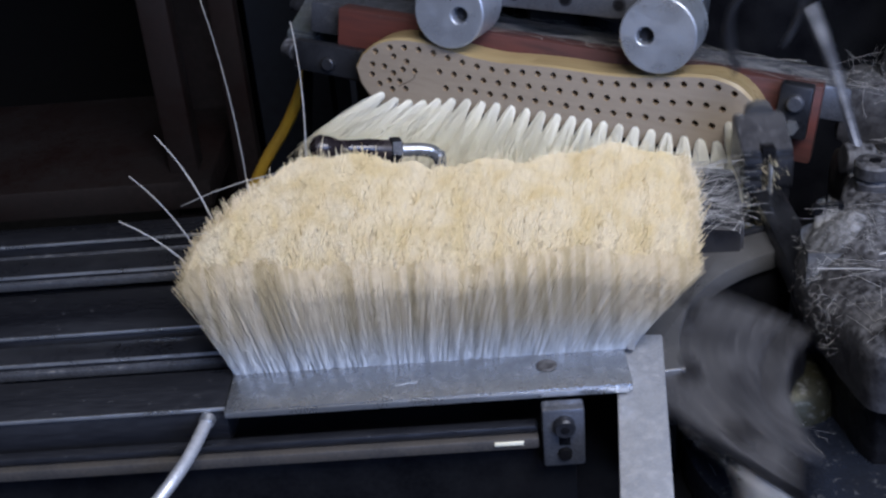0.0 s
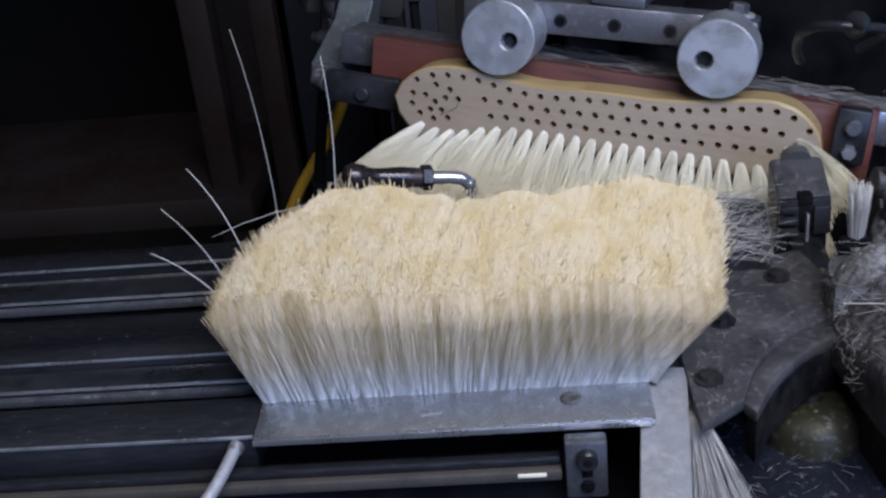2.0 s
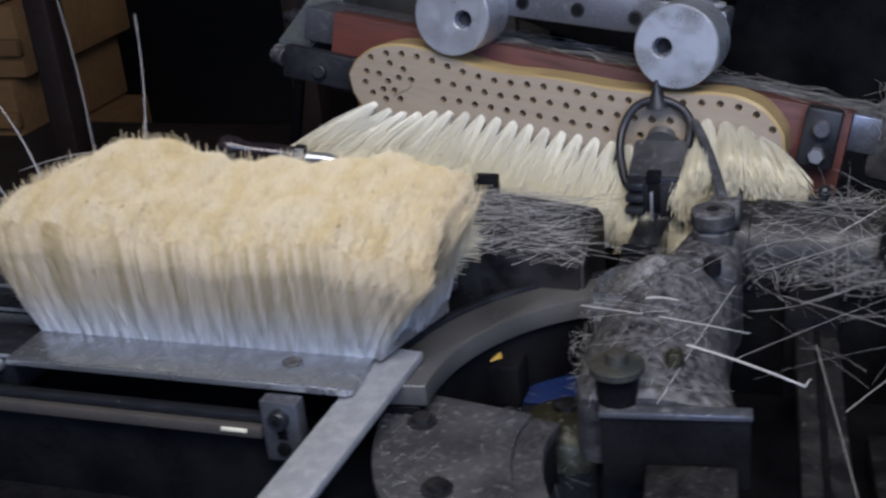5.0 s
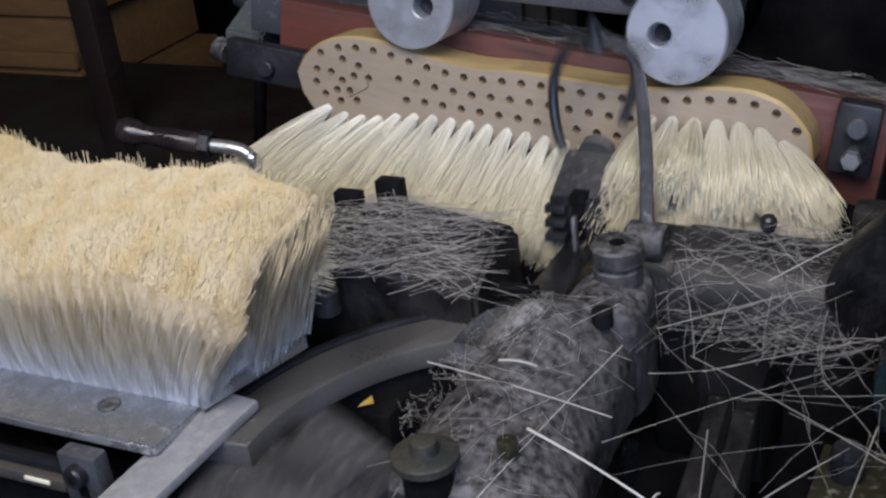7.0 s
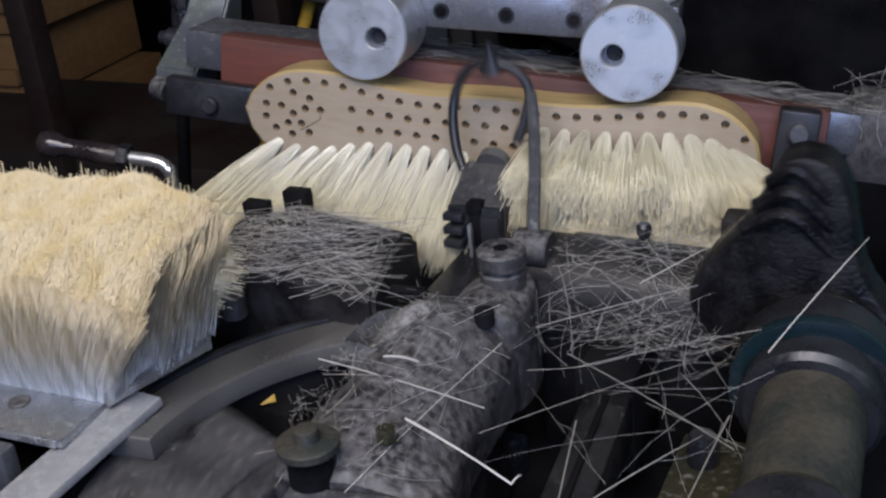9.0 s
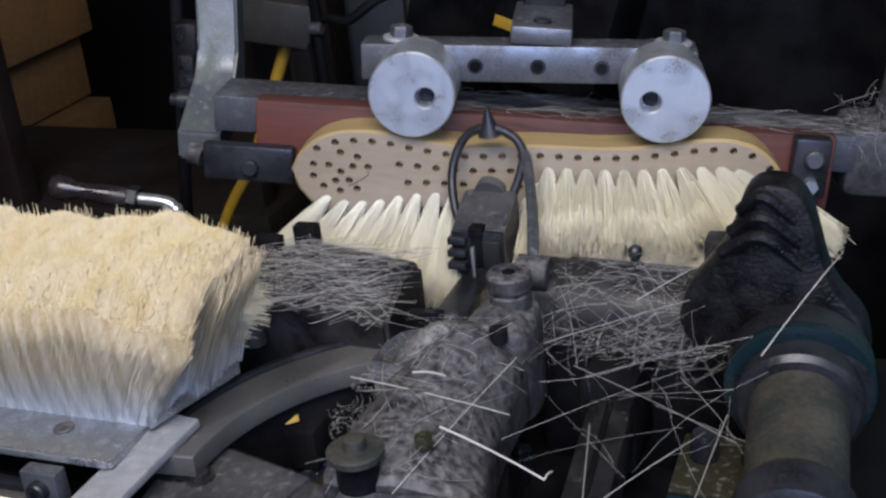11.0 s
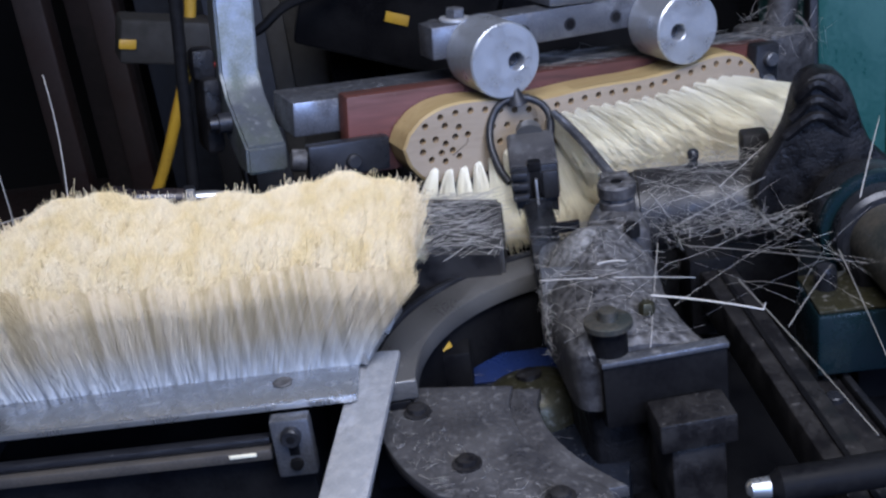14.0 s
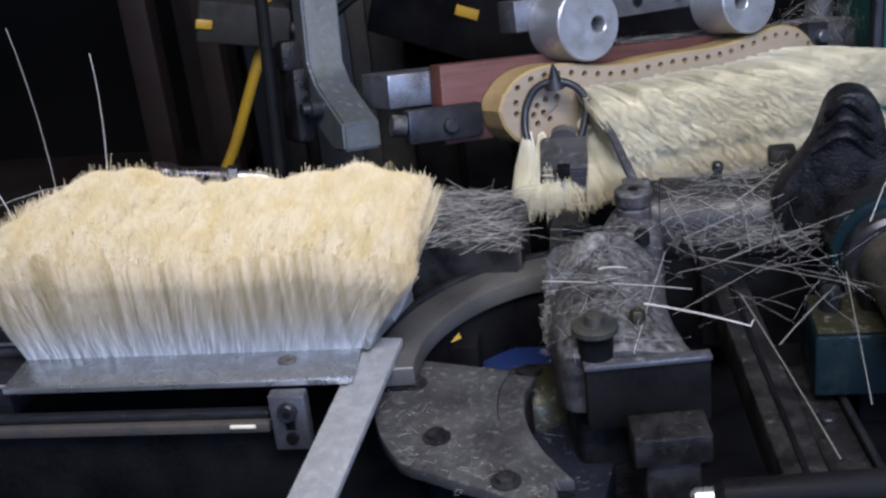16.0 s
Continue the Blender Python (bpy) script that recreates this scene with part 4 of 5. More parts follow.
def brush_outline(n=72):
    xs = [-0.0395 + 0.24 * (0.5 - 0.5 * math.cos(math.pi * k / n)) for k in range(n + 1)]
    def soft(f, x):
        return sum(f(min(max(x + d, -0.0395), 0.2005)) for d in (-0.003, -0.0015, 0, 0.0015, 0.003)) / 5 if -0.034 < x < 0.195 else f(x)
    return [(x, soft(edge_top, x)) for x in xs] + [(x, soft(edge_bottom, x)) for x in xs[::-1][1:-1]]


def hole_plan():
    """Rows of holes that follow the upper rim: (x, z, row)."""
    out = []
    pitch = 0.0091
    for row in range(4):
        x = -0.0265 + (0.0045 if row % 2 else 0)
        while x < 0.192:
            lo, hi = edge_bottom(x) + 0.0055, edge_top(x) - 0.0055
            z = hi - (hi - lo) * row / 3
            if row in (0, 3) or 0.012 < x < 0.175:
                out.append((x, z, row))
            x += pitch
    for ring, (rad, n) in enumerate(((0.0125, 9), (0.0065, 6), (0.0, 1))):
        for k in range(n):
            a = radians(20 + 320 * k / n + 17 * ring)
            x, z = -0.0145 + rad * 1.15 * math.cos(a), -0.0165 + rad * 0.8 * math.sin(a)
            out.append((x, z, 1 if ring < 2 else 2))
    for x, z in ((0.178, -0.004), (0.183, -0.013), (0.188, -0.0075)):
        out.append((x, z, 1))
    keep = []
    for h in out:
        if all((h[0] - k[0]) ** 2 + (h[1] - k[1]) ** 2 > 0.0052 ** 2 for k in keep):
            keep.append(h)
    return keep


HOLES = hole_plan()
NEEDLE_X = [(0, 0.181), (4, 0.151), (4.5, 0.141), (5, 0.134), (7.5, 0.105), (8, 0.096), (8.5, 0.092), (9, 0.087), (11.5, 0.055), (12, 0.051), (12.5, 0.046), (13, 0.042), (13.5, 0.036), (14, 0.029), (14.5, 0.024), (15, 0.017), (15.5, 0.006), (16, -0.003)]


def fill_time(x, row):
    """When the needle sets the tuft of a hole: None for a hole that stays empty, 0 for one filled before."""
    if row == 0:
        return None
    if row == 3:
        return 0.0
    if x > 0.181:
        return 0.0
    if x < -0.003:
        return None
    when = float(np.interp(0.017 - x, [-p[1] for p in NEEDLE_X], [p[0] for p in NEEDLE_X], right=99))
    if when > 16:
        return None
    nearest = round(when * 2) / 2
    return when + 0.15 if 0 <= nearest - when + 0.13 < 0.16 else when


def tuft_mesh(k, n=640, length=0.056):
    g = np.random.default_rng(20 + k)
    a, rr = g.uniform(0, 2 * math.pi, n), np.sqrt(g.uniform(0, 1, n))
    root = np.stack([rr * 0.0019 * np.cos(a), np.full(n, 0.004), rr * 0.0019 * np.sin(a)], -1)
    f = g.uniform(0.75, 1.3, n)
    tip = np.stack([rr * 0.0064 * f * np.cos(a), -length * g.normal(1, 0.05, n), rr * 0.0082 * f * np.sin(a)], -1) + g.normal(0, 0.0009, (n, 3))
    bend = np.stack([rr * 0.0010 * np.cos(a), np.zeros(n), rr * 0.0009 * np.sin(a) + 0.001], -1) + g.normal(0, 0.0003, (n, 3))
    thick = np.full(n, 0.00016)
    thick[: n // 5] = 0.00030
    tip[: n // 5] = root[: n // 5] + (tip[: n // 5] - root[: n // 5]) * np.array([0.72, 0.86, 0.72])
    ob = hairs("tuft", root, tip, bend, thick, TUFT, None, 3, 0.8, 4)
    me = ob.data
    bpy.data.objects.remove(ob)
    return me


def drilled_block(outline, depth=0.021, rim=0.0013):
    """The block: its face has real bores, its rim is rounded over."""
    bm = bmesh.new()
    cx, cz = 0.08, -0.0135
    def loop(pts, y):
        return [bm.verts.new((x, y, z)) for x, z in pts]
    def band(a, b, index):
        for k in range(len(a)):
            bm.faces.new((a[k], a[(k + 1) % len(a)], b[(k + 1) % len(b)], b[k])).material_index = index
    small = [(cx + (x - cx) * 0.990, cz + (z - cz) * 0.945) for x, z in outline]
    front, edge, back = loop(small, 0.0), loop(outline, rim), loop(outline, depth)
    band(front, edge, 1)
    band(edge, back, 1)
    bm.faces.new(back).material_index = 1
    edges = [bm.edges.get((front[k], front[(k + 1) % len(front)])) for k in range(len(front))]
    seg = 14
    for x, z, row in HOLES:
        ring = [(x + 0.0019 * math.cos(2 * math.pi * k / seg), z + 0.0019 * math.sin(2 * math.pi * k / seg)) for k in range(seg)]
        a, b = loop(ring, 0.0), loop(ring, 0.0065)
        band(a, b, 2)
        bm.faces.new(b).material_index = 2
        edges += [bm.edges.get((a[k], a[(k + 1) % seg])) for k in range(seg)]
    bmesh.ops.triangle_fill(bm, use_beauty=True, use_dissolve=False, edges=edges)
    return bm


def brush():
    t = thing("bench_brush", "pale beech bench brush, half filled with cream bristle tufts", "brush")
    outline = brush_outline()
    part("block", drilled_block(outline), FACE, t, "beech block, varnished rim, sanded face drilled with rows of holes")
    for ob in t.children:
        ob.data.materials.append(BEECH)
        ob.data.materials.append(HOLE)
    part("pencil_mark", pipe(smooth_path([(-0.0012, 0, -0.0150), (-0.0012, 0, -0.0175), (-0.006, 0, -0.021), (-0.0105, 0, -0.0238)]), 0.00022, 6), CRACK, t, "fine dark crack in the wood")
    shapes = [tuft_mesh(k) for k in range(5)]
    moving = []
    for k, (x, z, row) in enumerate(HOLES):
        when = fill_time(x, row)
        if when is None:
            continue
        u = new("tuft", shapes[k % 5])
        u.parent = t
        side = min(max((x - 0.085) / 0.11, -1.05), 1.0)
        side = math.copysign(abs(side) ** 2.2, side)
        droop = (-4, -13, -21, -34)[row] + (0 if row == 3 else 5 * math.sin(k * 2.4))
        m = Matrix.Translation((x, 0, z)) @ Matrix.Rotation(radians(-(38 if side < 0 else 30) * -side), 4, "Z") @ Matrix.Rotation(radians(-droop), 4, "X") @ Matrix.Rotation(radians(37 * k % 40 - 20), 4, "Y")
        u.matrix_basis = m
        if when > 0:
            moving.append((u, m, when))
    return t, moving


BRUSH_THING, NEW_TUFTS = brush()


# ---- the carriage that holds the brush ----
def roller(t, x, z, hx, hz):
    seg, bm = 44, bmesh.new()
    r0, y0, y1, hr = 0.0209, -0.0055, 0.026, 0.0048
    def ring(cx, cz, r, y):
        return [bm.verts.new((cx + r * math.cos(2 * math.pi * k / seg), y, cz + r * math.sin(2 * math.pi * k / seg))) for k in range(seg)]
    rings = [ring(hx, hz, hr, y0 + 0.012), ring(hx, hz, hr, y0 + 0.0006), ring(hx, hz, hr + 0.0006, y0), ring(x, z, r0 - 0.0008, y0), ring(x, z, r0, y0 + 0.0008), ring(x, z, r0, y1 - 0.0008), ring(x, z, r0 - 0.0008, y1)]
    for a, b in zip(rings, rings[1:]):
        for k in range(seg):
            bm.faces.new((a[k], a[(k + 1) % seg], b[(k + 1) % seg], b[k]))
    bm.faces.new(rings[0])
    bm.faces.new(rings[-1])
    p = part("roller", bm, ALU, t, "turned aluminium roller with an offset bore")
    part("bore_bolt", cyl((hx, y0 + 0.006, hz), (hx, y0 + 0.0118, hz), 0.0036, 0.0003), DARK, p)


def carriage():
    t = thing("brush_carriage", "steel carriage with red wooden backing and aluminium rollers holding the brush", "carriage")
    part("backing_board", box((-0.0625, 0.0225, -0.034), (0.226, 0.036, 0.0105), 0.0012), REDWOOD, t, "red hardwood backing board")
    part("cross_bar", box((-0.0885, 0.0365, -0.012), (0.248, 0.072, 0.0075), 0.0015), STEEL, t)
    b = part("clamp_bar", box((-0.0885, 0.014, -0.0305), (-0.0415, 0.022, -0.0115), 0.0015), DARK, t)
    part("clamp_bolt", lathe((-0.0635, 0.0142, -0.0225), (-0.0635, 0.010, -0.0225), [(0, 0.0042), (0.8, 0.0042), (1, 0.0034)]), DARK, b)
    part("adjusting_screw", cyl((-0.0885, 0.018, -0.020), (-0.0965, 0.02, -0.019), 0.006), CAST, t)
    c = part("end_clamp", box((0.2045, 0.012, -0.018), (0.222, 0.022, 0.012), 0.0015), DARK, t)
    part("clamp_bolt", lathe((0.2138, 0.0122, 0.0028), (0.2138, 0.007, 0.0028), [(0, 0.0045), (0.8, 0.0045), (1, 0.0036)]), STEEL, c)
    part("clamp_nut", lathe((0.2138, 0.0122, -0.011), (0.2138, 0.008, -0.011), [(0, 0.0042), (1, 0.0038)], 6), BRIGHT, c)
    roller(t, 0.0200, 0.0263, 0.0266, 0.0254)
    roller(t, 0.1390, 0.0317, 0.1323, 0.0303)
    m = Matrix.Translation((0.0675, 0.035, 0.0370)) @ Matrix.Rotation(radians(-2.6), 4, "Y")
    beam = part("beam", box((-0.077, -0.0095, -0.010), (0.082, 0.0095, 0.0085), 0.0012, m), STEEL, t)
    for x in (-0.020, 0.0108, 0.042):
        p = m @ Vector((x, -0.0094, -0.002))
        part("threaded_hole", lathe(p, p + Vector((0, -0.0004, 0)), [(0, 0.0040), (1, 0.0038)], 20), DARK, beam)
        # flat black disc stands for the shade inside the hole
        part("hole_depth", lathe(p + Vector((0, -0.0003, 0)), p + Vector((0, -0.0006, 0)), [(0, 0.0026), (1, 0.0026)], 20), BLACK, beam)
    for x, z in ((0.0094, 0.0425), (0.1435, 0.0482)):
        w = part("washer", cyl((x, 0.0355, z), (x, 0.0355, z + 0.0022), 0.0092), ALU_BAR, t)
        part("hex_bolt", lathe((x, 0.0355, z + 0.0022), (x, 0.0355, z + 0.0075), [(0, 0.0056), (0.85, 0.0056), (1, 0.0048)], 6), STEEL, w)
        part("end_block", box((x - 0.012, 0.0265, z - 0.016), (x + 0.012, 0.05, z - 0.0002), 0.002), STEEL, t)
    part("hanger_foot", box((0.064, 0.0245, 0.0465), (0.094, 0.085, 0.0555), 0.0015), STEEL, t)
    part("hanger", box((0.068, 0.075, 0.05), (0.09, 0.095, 0.2), 0.002), DARK, t)
    part("hanger_screw", cyl((0.079, 0.036, 0.0553), (0.079, 0.036, 0.0572), 0.0045), DARK, t)
    foot = [(0.049, -0.018), (0.049, -0.0335), (0.066, -0.0335), (0.108, -0.008), (0.110, 0.20), (0.0935, 0.20), (0.092, 0.016), (0.084, 0.004), (0.07, -0.005)]
    bm = bmesh.new()
    side = [[bm.verts.new((x, y, z)) for y, z in foot] for x in (-0.1125, -0.0895)]
    bm.faces.new(side[0]), bm.faces.new(side[1][::-1])
    for k in range(len(foot)):
        j = (k + 1) % len(foot)
        bm.faces.new((side[0][k], side[0][j], side[1][j], side[1][k]))
    bmesh.ops.recalc_face_normals(bm, faces=bm.faces)
    bmesh.ops.bevel(bm, geom=list(bm.edges), offset=0.0015, segments=2, affect="EDGES")
    part("lever", bm, LEVER, t, "bare steel lever with traces of green paint")
    part("pivot_pin", lathe((-0.1125, 0.079, -0.0095), (-0.1245, 0.079, -0.0095), [(0, 0.0058), (0.6, 0.0058), (0.62, 0.004), (1, 0.0036)]), DARK, t)
    part("pivot_block", box((-0.124, 0.088, -0.03), (-0.1135, 0.112, 0.014), 0.003), SOOT, t)
    part("link_rod", pipe([(-0.1295, 0.112, -0.12), (-0.1295, 0.112, 0.18)], 0.0038, 12), BLACK, t)
    part("corner_casting", box((0.235, 0.036, -0.025), (0.276, 0.08, 0.012), 0.006), CAST, t)
    part("casting_arm", pipe(smooth_path([(0.26, 0.06, 0.0), (0.262, 0.062, 0.05), (0.25, 0.09, 0.12), (0.25, 0.1, 0.2)]), 0.010, 12), CAST, t)
    part("fitting", cyl((-0.1135, 0.100, 0.020), (-0.124, 0.098, 0.020), 0.0028), RED, t, "small red cap")
    part("linkage", box((-0.127, 0.095, 0.012), (-0.1135, 0.108, 0.03), 0.003), SOOT, t)
    n = 240
    x = rng.uniform(0.03, 0.25, n)
    a, length = rng.normal(0.1, 0.5, n), rng.uniform(0.006, 0.03, n)
    base = np.stack([x, rng.uniform(0.024, 0.06, n), np.full(n, 0.0108) + rng.uniform(0, 0.0015, n)], -1)
    d = np.stack([np.cos(a), 0.5 * np.sin(a), rng.normal(0, 0.12, n)], -1) * length[:, None] / 2
    tagged(hairs("caught_bristles", base - d, base + d, rng.normal(0, 0.0015, (n, 3)), 0.00009, STRAW, t, 3, 0.7, 3), kind="stuff")
    n = 90
    base = np.stack([rng.uniform(0.235, 0.285, n), rng.uniform(0.03, 0.075, n), rng.uniform(0.0, 0.02, n)], -1)
    d = rng.normal(0, 1, (n, 3)) * 0.006
    tagged(hairs("caught_bristles", base - d, base + d, rng.normal(0, 0.0015, (n, 3)), 0.00009, STRAW, t, 3, 0.7, 3), kind="stuff")
    return t


CARRIAGE = carriage()


# ---- tools that beat in time with the machine ----
def stirrup():
    t = thing("stirrup_guide", "forged dark steel stirrup guide that swings to the brush", "guide")
    p = (0.2035, 0.111, 0.0265)
    rel = lambda q: (q[0] - p[0], q[1] - p[1], q[2] - p[2])
    part("arm", pipe(smooth_path([rel(q) for q in ((0.2045, 0.109, 0.0255), (0.200, 0.125, 0.0290), (0.194, 0.146, 0.0335), (0.1865, 0.168, 0.0378), (0.1815, 0.181, 0.0400))]), 0.0027, 8, r_end=0.0023), STEEL, t, "bare steel arm")
    part("bow", pipe(smooth_path([rel(q) for q in ((0.1750, 0.172, 0.0200), (0.1785, 0.179, 0.0300), (0.1790, 0.185, 0.0385), (0.1735, 0.188, 0.0455), (0.1625, 0.1885, 0.0492), (0.1520, 0.1870, 0.0460), (0.1463, 0.1830, 0.0375), (0.1452, 0.176, 0.0275), (0.1485, 0.167, 0.0170), (0.153, 0.161, 0.0105))]), 0.0022, 12), DARK, t, "dark pointed bow")
    part("beak", lathe(rel((0.1625, 0.1885, 0.0455)), rel((0.1617, 0.1895, 0.0590)), [(0, 0.0060), (0.2, 0.0050), (0.42, 0.0034), (0.7, 0.0022), (1, 0.0007)], 12), DARK, t)
    part("hub", cyl(rel((0.197, 0.110, 0.0225)), rel((0.211, 0.110, 0.0225)), 0.0075), CAST, t)
    return t, p


def nozzle():
    t = thing("needle_nozzle", "worn steel needle nozzle that drives tufts into the brush", "nozzle")
    p = (0.1665, 0.150, 0.020)
    side = [(0.000, 0.0045), (0.004, 0.0072), (0.020, 0.0148), (0.0235, 0.0140), (0.0235, -0.014), (0.000, -0.014)]
    bm = bmesh.new()
    rows = [[bm.verts.new((x, y, z - (0.0012 if abs(x) > 0.012 and z > 0 else 0))) for y, z in side] for x in (-0.0127, -0.0105, 0.0105, 0.0127)]
    bm.faces.new(rows[0]), bm.faces.new(rows[-1][::-1])
    for a, b in zip(rows, rows[1:]):
        for k in range(len(side)):
            bm.faces.new((a[k], a[(k + 1) % len(side)], b[(k + 1) % len(side)], b[k]))
    bmesh.ops.recalc_face_normals(bm, faces=bm.faces)
    bmesh.ops.bevel(bm, geom=list(bm.edges), offset=0.0006, segments=2, affect="EDGES")
    part("housing", bm, SECTOR_MAT, t, "worn dark housing with a dusty sloping top")
    part("cap", lathe((0.0, 0.0205, 0.0135), (0.0, 0.0265, 0.0165), [(0, 0.0075), (0.7, 0.0068), (1, 0.0045)], 20), RING_MAT, t)
    part("face_plate", box((-0.0122, -0.0030, -0.0135), (0.0122, -0.0002, 0.0040), 0.0006), DARK, t)
    part("slot", box((-0.0028, -0.0036, -0.0130), (0.0028, -0.0031, 0.0044), 0.0002), BLACK, t)
    part("slot_mouth", box((-0.0035, -0.0042, 0.0012), (0.0035, 0.0030, 0.0062), 0.0008), BLACK, t)
    for k in range(3):
        part("jaw", box((-0.0128, -0.0075 - 0.001 * k, -0.0012 - 0.0058 * k), (-0.0040, -0.0031, 0.0022 - 0.0058 * k), 0.0007), DARK, t)
    part("cheek", box((0.0036, -0.0062, -0.014), (0.0118, -0.0031, 0.0012), 0.0008), DARK, t)
    part("lower_body", box((-0.0112, -0.0028, -0.034), (0.0112, 0.018, -0.0141), 0.001), DARK, t)
    part("needle", box((-0.0007, -0.0100, -0.0160), (0.0007, -0.0070, -0.0010), 0.0003), BRIGHT, t, "bright needle")
    part("slide", box((-0.0075, -0.085, -0.030), (0.0075, -0.0030, -0.0165), 0.001), DARK, t)
    return t, p


def lifted_tuft():
    t = thing("bristle_tuft", "small cream bristle tuft lifted out of the needle slot", "bristles")
    n = 260
    a, rr = rng.uniform(0, 2 * math.pi, n), np.sqrt(rng.uniform(0, 1, n))
    root = np.stack([rr * 0.0022 * np.cos(a), rr * 0.0014 * np.sin(a), np.zeros(n)], -1)
    tip = np.stack([rr * 0.0055 * np.cos(a), rr * 0.004 * np.sin(a), rng.normal(0.030, 0.0014, n)], -1)
    tagged(hairs("bristles", root, tip, rng.normal(0, 0.0004, (n, 3)), 0.00018, STRAW, t, 3, 0.7, 3), kind="stuff")
    return t


def swing_sector():
    t = thing("swing_sector", "dusty steel sector plate that swings inside the ring", "sector plate")
    s = lambda r, a: (r * math.cos(radians(a)), r * math.sin(radians(a)))
    rim = [(max(x, -0.0960), y) for x, y in (s(0.1075, a) for a in range(104, 196, 3))]
    step = [(v.x, v.y) for v in smooth_path([(-0.077, -0.012, 0), (-0.066, 0.012, 0), (-0.050, 0.030, 0), (-0.030, 0.042, 0), (-0.014, 0.046, 0)], 5)]
    inner = [(v.x, v.y) for v in smooth_path([(-0.0735, -0.019, 0), (-0.060, 0.003, 0), (-0.044, 0.020, 0), (-0.026, 0.031, 0), (-0.012, 0.034, 0)], 5)]
    part("plate", slab(rim + step, -0.0050, 0.0006, 0.0008, "xy"), SECTOR_MAT, t)
    part("inner_plate", slab(step + inner[::-1], -0.0065, -0.0010, 0.0008, "xy"), SECTOR_MAT, t)
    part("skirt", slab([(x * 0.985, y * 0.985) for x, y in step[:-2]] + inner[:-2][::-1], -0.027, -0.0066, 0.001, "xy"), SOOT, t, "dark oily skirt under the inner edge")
    for r, a in ((0.087, 148.5), (0.090, 118), (0.088, 178)):
        x, y = s(r, a)
        part("bolt", lathe((x, y, 0.0004), (x, y, 0.0042), [(0, 0.0062), (0.3, 0.0062), (0.35, 0.0042), (0.9, 0.0040), (1, 0.003)], 10), GREASE, t)
    n = 520
    a = rng.uniform(-0.5, 0.5, n)
    root = np.stack([-0.096 + 0.008 * a, -0.012 + rng.normal(0, 0.002, n), np.full(n, -0.006)], -1)
    tip = root + np.stack([0.008 + 0.034 * a, -0.030 + 0.006 * rng.normal(0, 1, n), -0.055 + 0.008 * rng.normal(0, 1, n)], -1)
    tagged(hairs("bristle_fringe", root, tip, rng.normal(0, 0.001, (n, 3)), 0.00017, STRAW, t, 3, 0.6, 3), "limp fan of pale bristles hanging from the edge", kind="stuff")
    n = 160
    q = rng.uniform(0, 1, (n, 2))
    ang, rad = np.radians(108 + 84 * q[:, 0]), 0.082 + 0.024 * q[:, 1]
    base = np.stack([rad * np.cos(ang), rad * np.sin(ang), np.full(n, 0.0012)], -1)
    d = np.stack([rng.normal(0, 1, n), rng.normal(0, 1, n), rng.normal(0, 0.1, n)], -1) * 0.0014
    tagged(hairs("bristle_chips", base - d, base + d, rng.normal(0, 0.0003, (n, 3)), 0.00008, STRAW, t, 3, 0.7, 2), kind="stuff")
    return t


def slide_ram():
    t = thing("slide_ram", "oily steel slide ram under the filling head", "ram")
    m = Matrix.Rotation(radians(7), 4, "Z")
    part("head", box((-0.0155, -0.020, -0.013), (0.0155, 0.0, 0.0), 0.0012, m), GREASE, t)
    part("way", box((-0.011, -0.018, -0.05), (0.011, 0.085, -0.0135), 0.0012, m), GREASE, t)
    return t


def lever_rod():
    t = thing("hand_lever", "dark hand lever with a bright steel tip", "lever")
    part("rod", lathe((0.0, 0, 0), (0.19, 0.01, 0.004), [(0, 0.003), (0.02, 0.0058), (1, 0.0062)], 20), BLACK, t)
    part("tip", lathe((-0.007, 0, 0), (0.0005, 0, 0), [(0, 0.0016), (0.2, 0.0032), (1, 0.0036)], 16), BRIGHT, t)
    part("stand", box((0.165, -0.004, -0.96), (0.19, 0.02, 0.0), 0.003), BLACK, t)
    return t


def rocker():
    t = thing("rocker_arm", "black ribbed iron rocker arm on the spindle", "rocker arm")
    outline = [(-0.03, -0.012), (-0.047, 0.0), (-0.046, 0.018), (-0.033, 0.040), (-0.026, 0.062), (-0.014, 0.066), (-0.004, 0.058), (0.006, 0.03), (0.02, 0.012), (0.022, -0.012), (0.008, -0.022), (-0.01, -0.022)]
    pts = smooth_path([(x, 0, z) for x, z in outline + outline[:1]], 4)[:-1]
    part("arm", slab([(p.x, p.z) for p in pts], 0.086, 0.104, 0.004), SOOT, t)
    for k in range(3):
        part("rib", pipe(smooth_path([(-0.034 + 0.003 * k, 0.088, 0.036 + 0.009 * k), (-0.02, 0.084, 0.046 + 0.008 * k), (-0.004 - 0.002 * k, 0.088, 0.034 + 0.009 * k)]), 0.0026, 8), SOOT, t)
    part("boss", cyl((0, 0.082, 0.0), (0, 0.11, 0.0), 0.021, 0.002), SOOT, t)
    return t


STIRRUP, STIRRUP_AT = stirrup()
NOZZLE, NOZZLE_AT = nozzle()
SECTOR = swing_sector()
RISEN = lifted_tuft()
RAM = slide_ram()
LEVER_ROD = lever_rod()
ROCKER = rocker()
ROCKER_AT = (0.317, 0.0, 0.010)

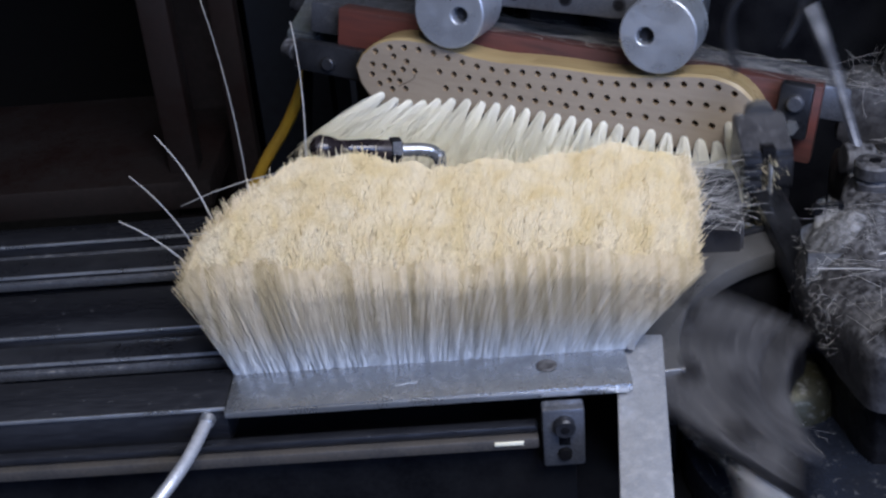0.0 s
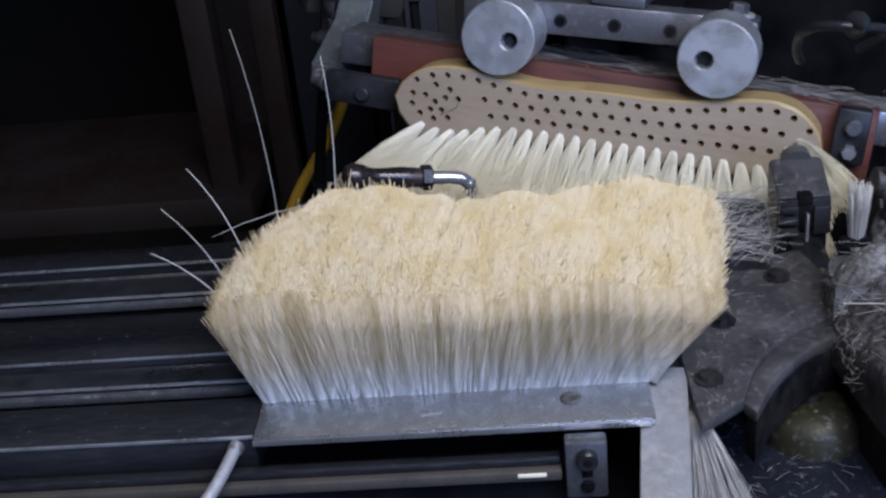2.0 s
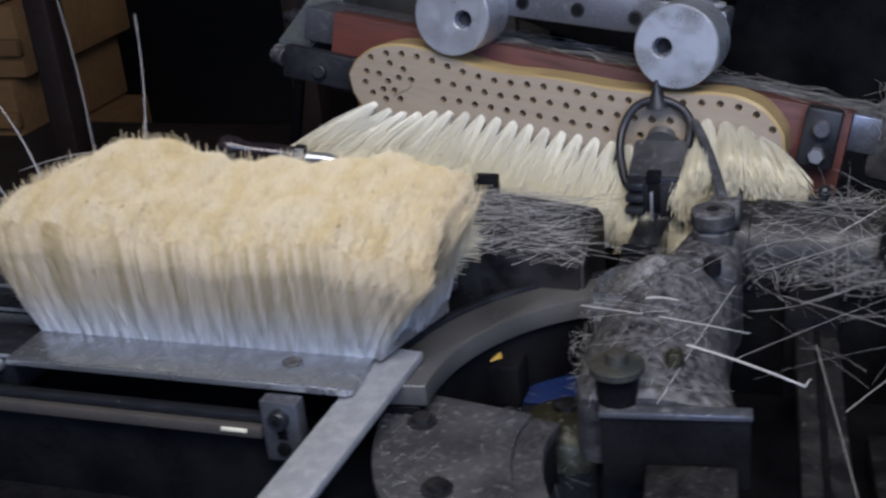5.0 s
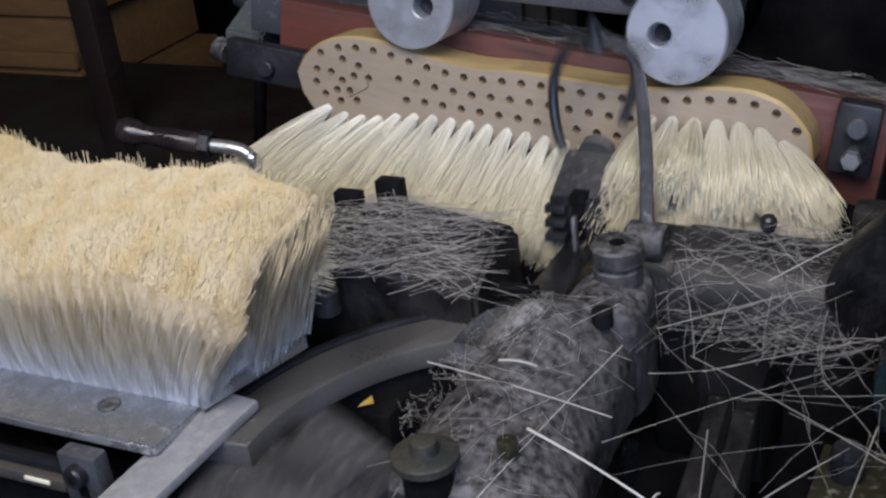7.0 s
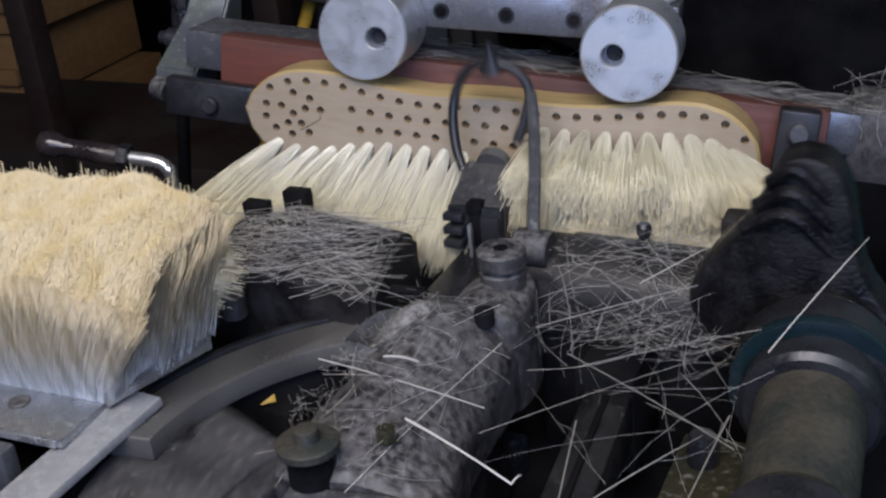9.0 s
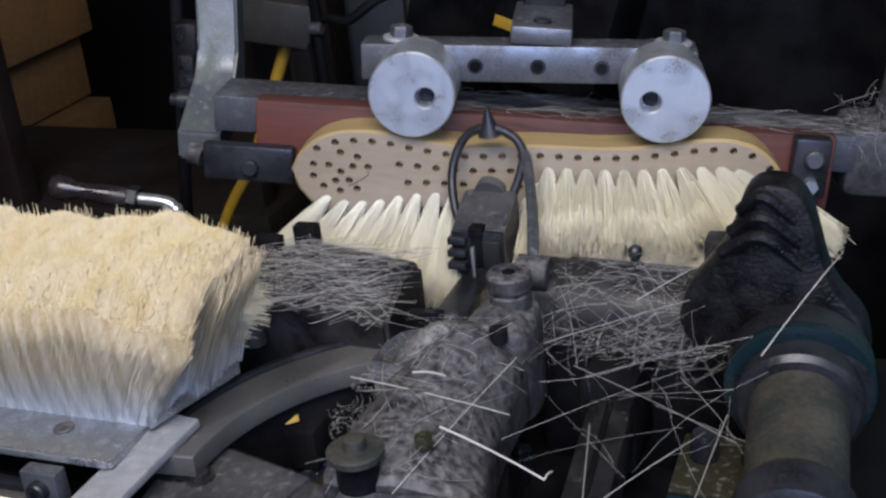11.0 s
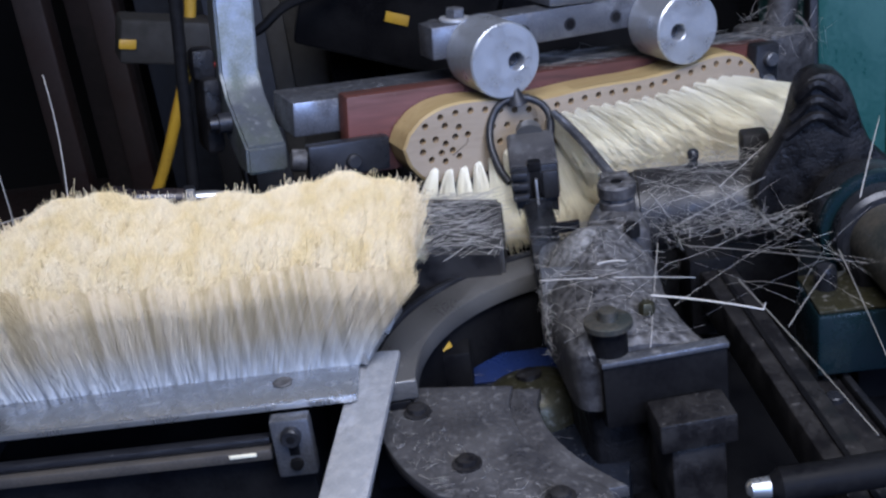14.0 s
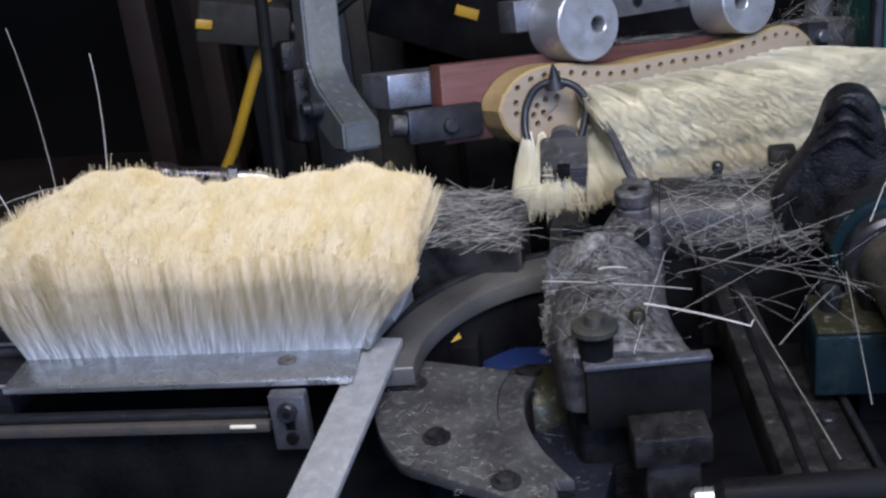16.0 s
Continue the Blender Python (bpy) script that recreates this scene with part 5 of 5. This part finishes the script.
# beats of the machine: seconds and turns of its cycle (whole numbers: stirrup at the brush)
BEATS = [(0, 0.25), (0.5, 1.45), (1, 3.0), (1.5, 4.05), (2, 5.45), (2.5, 6.75), (3, 8.0), (3.5, 9.25), (4, 10.5), (4.5, 12.0), (5, 13.0), (7.5, 19.45), (8, 20.35), (8.5, 22.0), (9, 22.85), (11.5, 29.4), (12, 31.0), (12.5, 32.06), (13, 33.5), (13.5, 34.85), (14, 36.0), (14.5, 37.25), (15, 38.45), (15.5, 39.95), (16, 41.1)]


def lift(t):
    ph = float(np.interp(t, [b[0] for b in BEATS], [b[1] for b in BEATS]))
    return 0.5 - 0.5 * math.cos(2 * math.pi * ph)


def motions():
    rows = [(r[0], brush_pose(r)) for r in BRUSH]
    walk(BRUSH_THING, rows)
    walk(CARRIAGE, rows)
    times = [k / 10 for k in range(161)]
    walk(STIRRUP, [(t, pose(*STIRRUP_AT, 89 * lift(t), 11.5 * lift(t))) for t in times])
    walk(NOZZLE, [(t, pose(NOZZLE_AT[0], NOZZLE_AT[1] - 0.03 * lift(t), NOZZLE_AT[2] - 0.006 * lift(t))) for t in times])
    walk(SECTOR, [(t, pose(RING[0], RING[1], -0.021 * (1 - lift(t)), 0, 0, 69 * (1 - lift(t)))) for t in times])
    walk(RISEN, [(t, pose(0.1745, 0.060, -0.016 + 0.040 * lift(t) ** 2)) for t in times])
    walk(RAM, [(t, pose(0.2095, -0.038 - 0.05 * lift(t), -0.009 - 0.012 * lift(t))) for t in times])
    walk(LEVER_ROD, [(t, pose(0.221, -0.129, 0.010 + 0.011 * lift(t))) for t in times])
    walk(ROCKER, [(t, pose(*ROCKER_AT, 0, 38 * lift(t))) for t in times])
    # tufts wait in the bristle stack until the needle takes them into their hole
    def brush_at(t):
        for (t0, a), (t1, b) in zip(rows, rows[1:]):
            if t0 <= t <= t1:
                return a.lerp(b, (t - t0) / (t1 - t0))
        return rows[-1][1]
    for k, (ob, home, when) in enumerate(NEW_TUFTS):
        wait = pose(-0.03 + 0.08 * ((k * 0.618) % 1), 0.050, 0.02 + 0.015 * ((k * 0.37) % 1), 0, 0, 90)
        leave = max(when - 0.12, 0.02)
        stops = [t / 4 for t in range(65) if t / 4 < leave - 0.05]
        walk(ob, [(t, brush_at(t).inverted() @ wait) for t in stops + [leave]] + [(max(when - 0.04, 0.1), home), (max(when + 0.02, 0.15), home), (16.0, home)] if when > 0.1 else [(0, home), (16.0, home)])


motions()
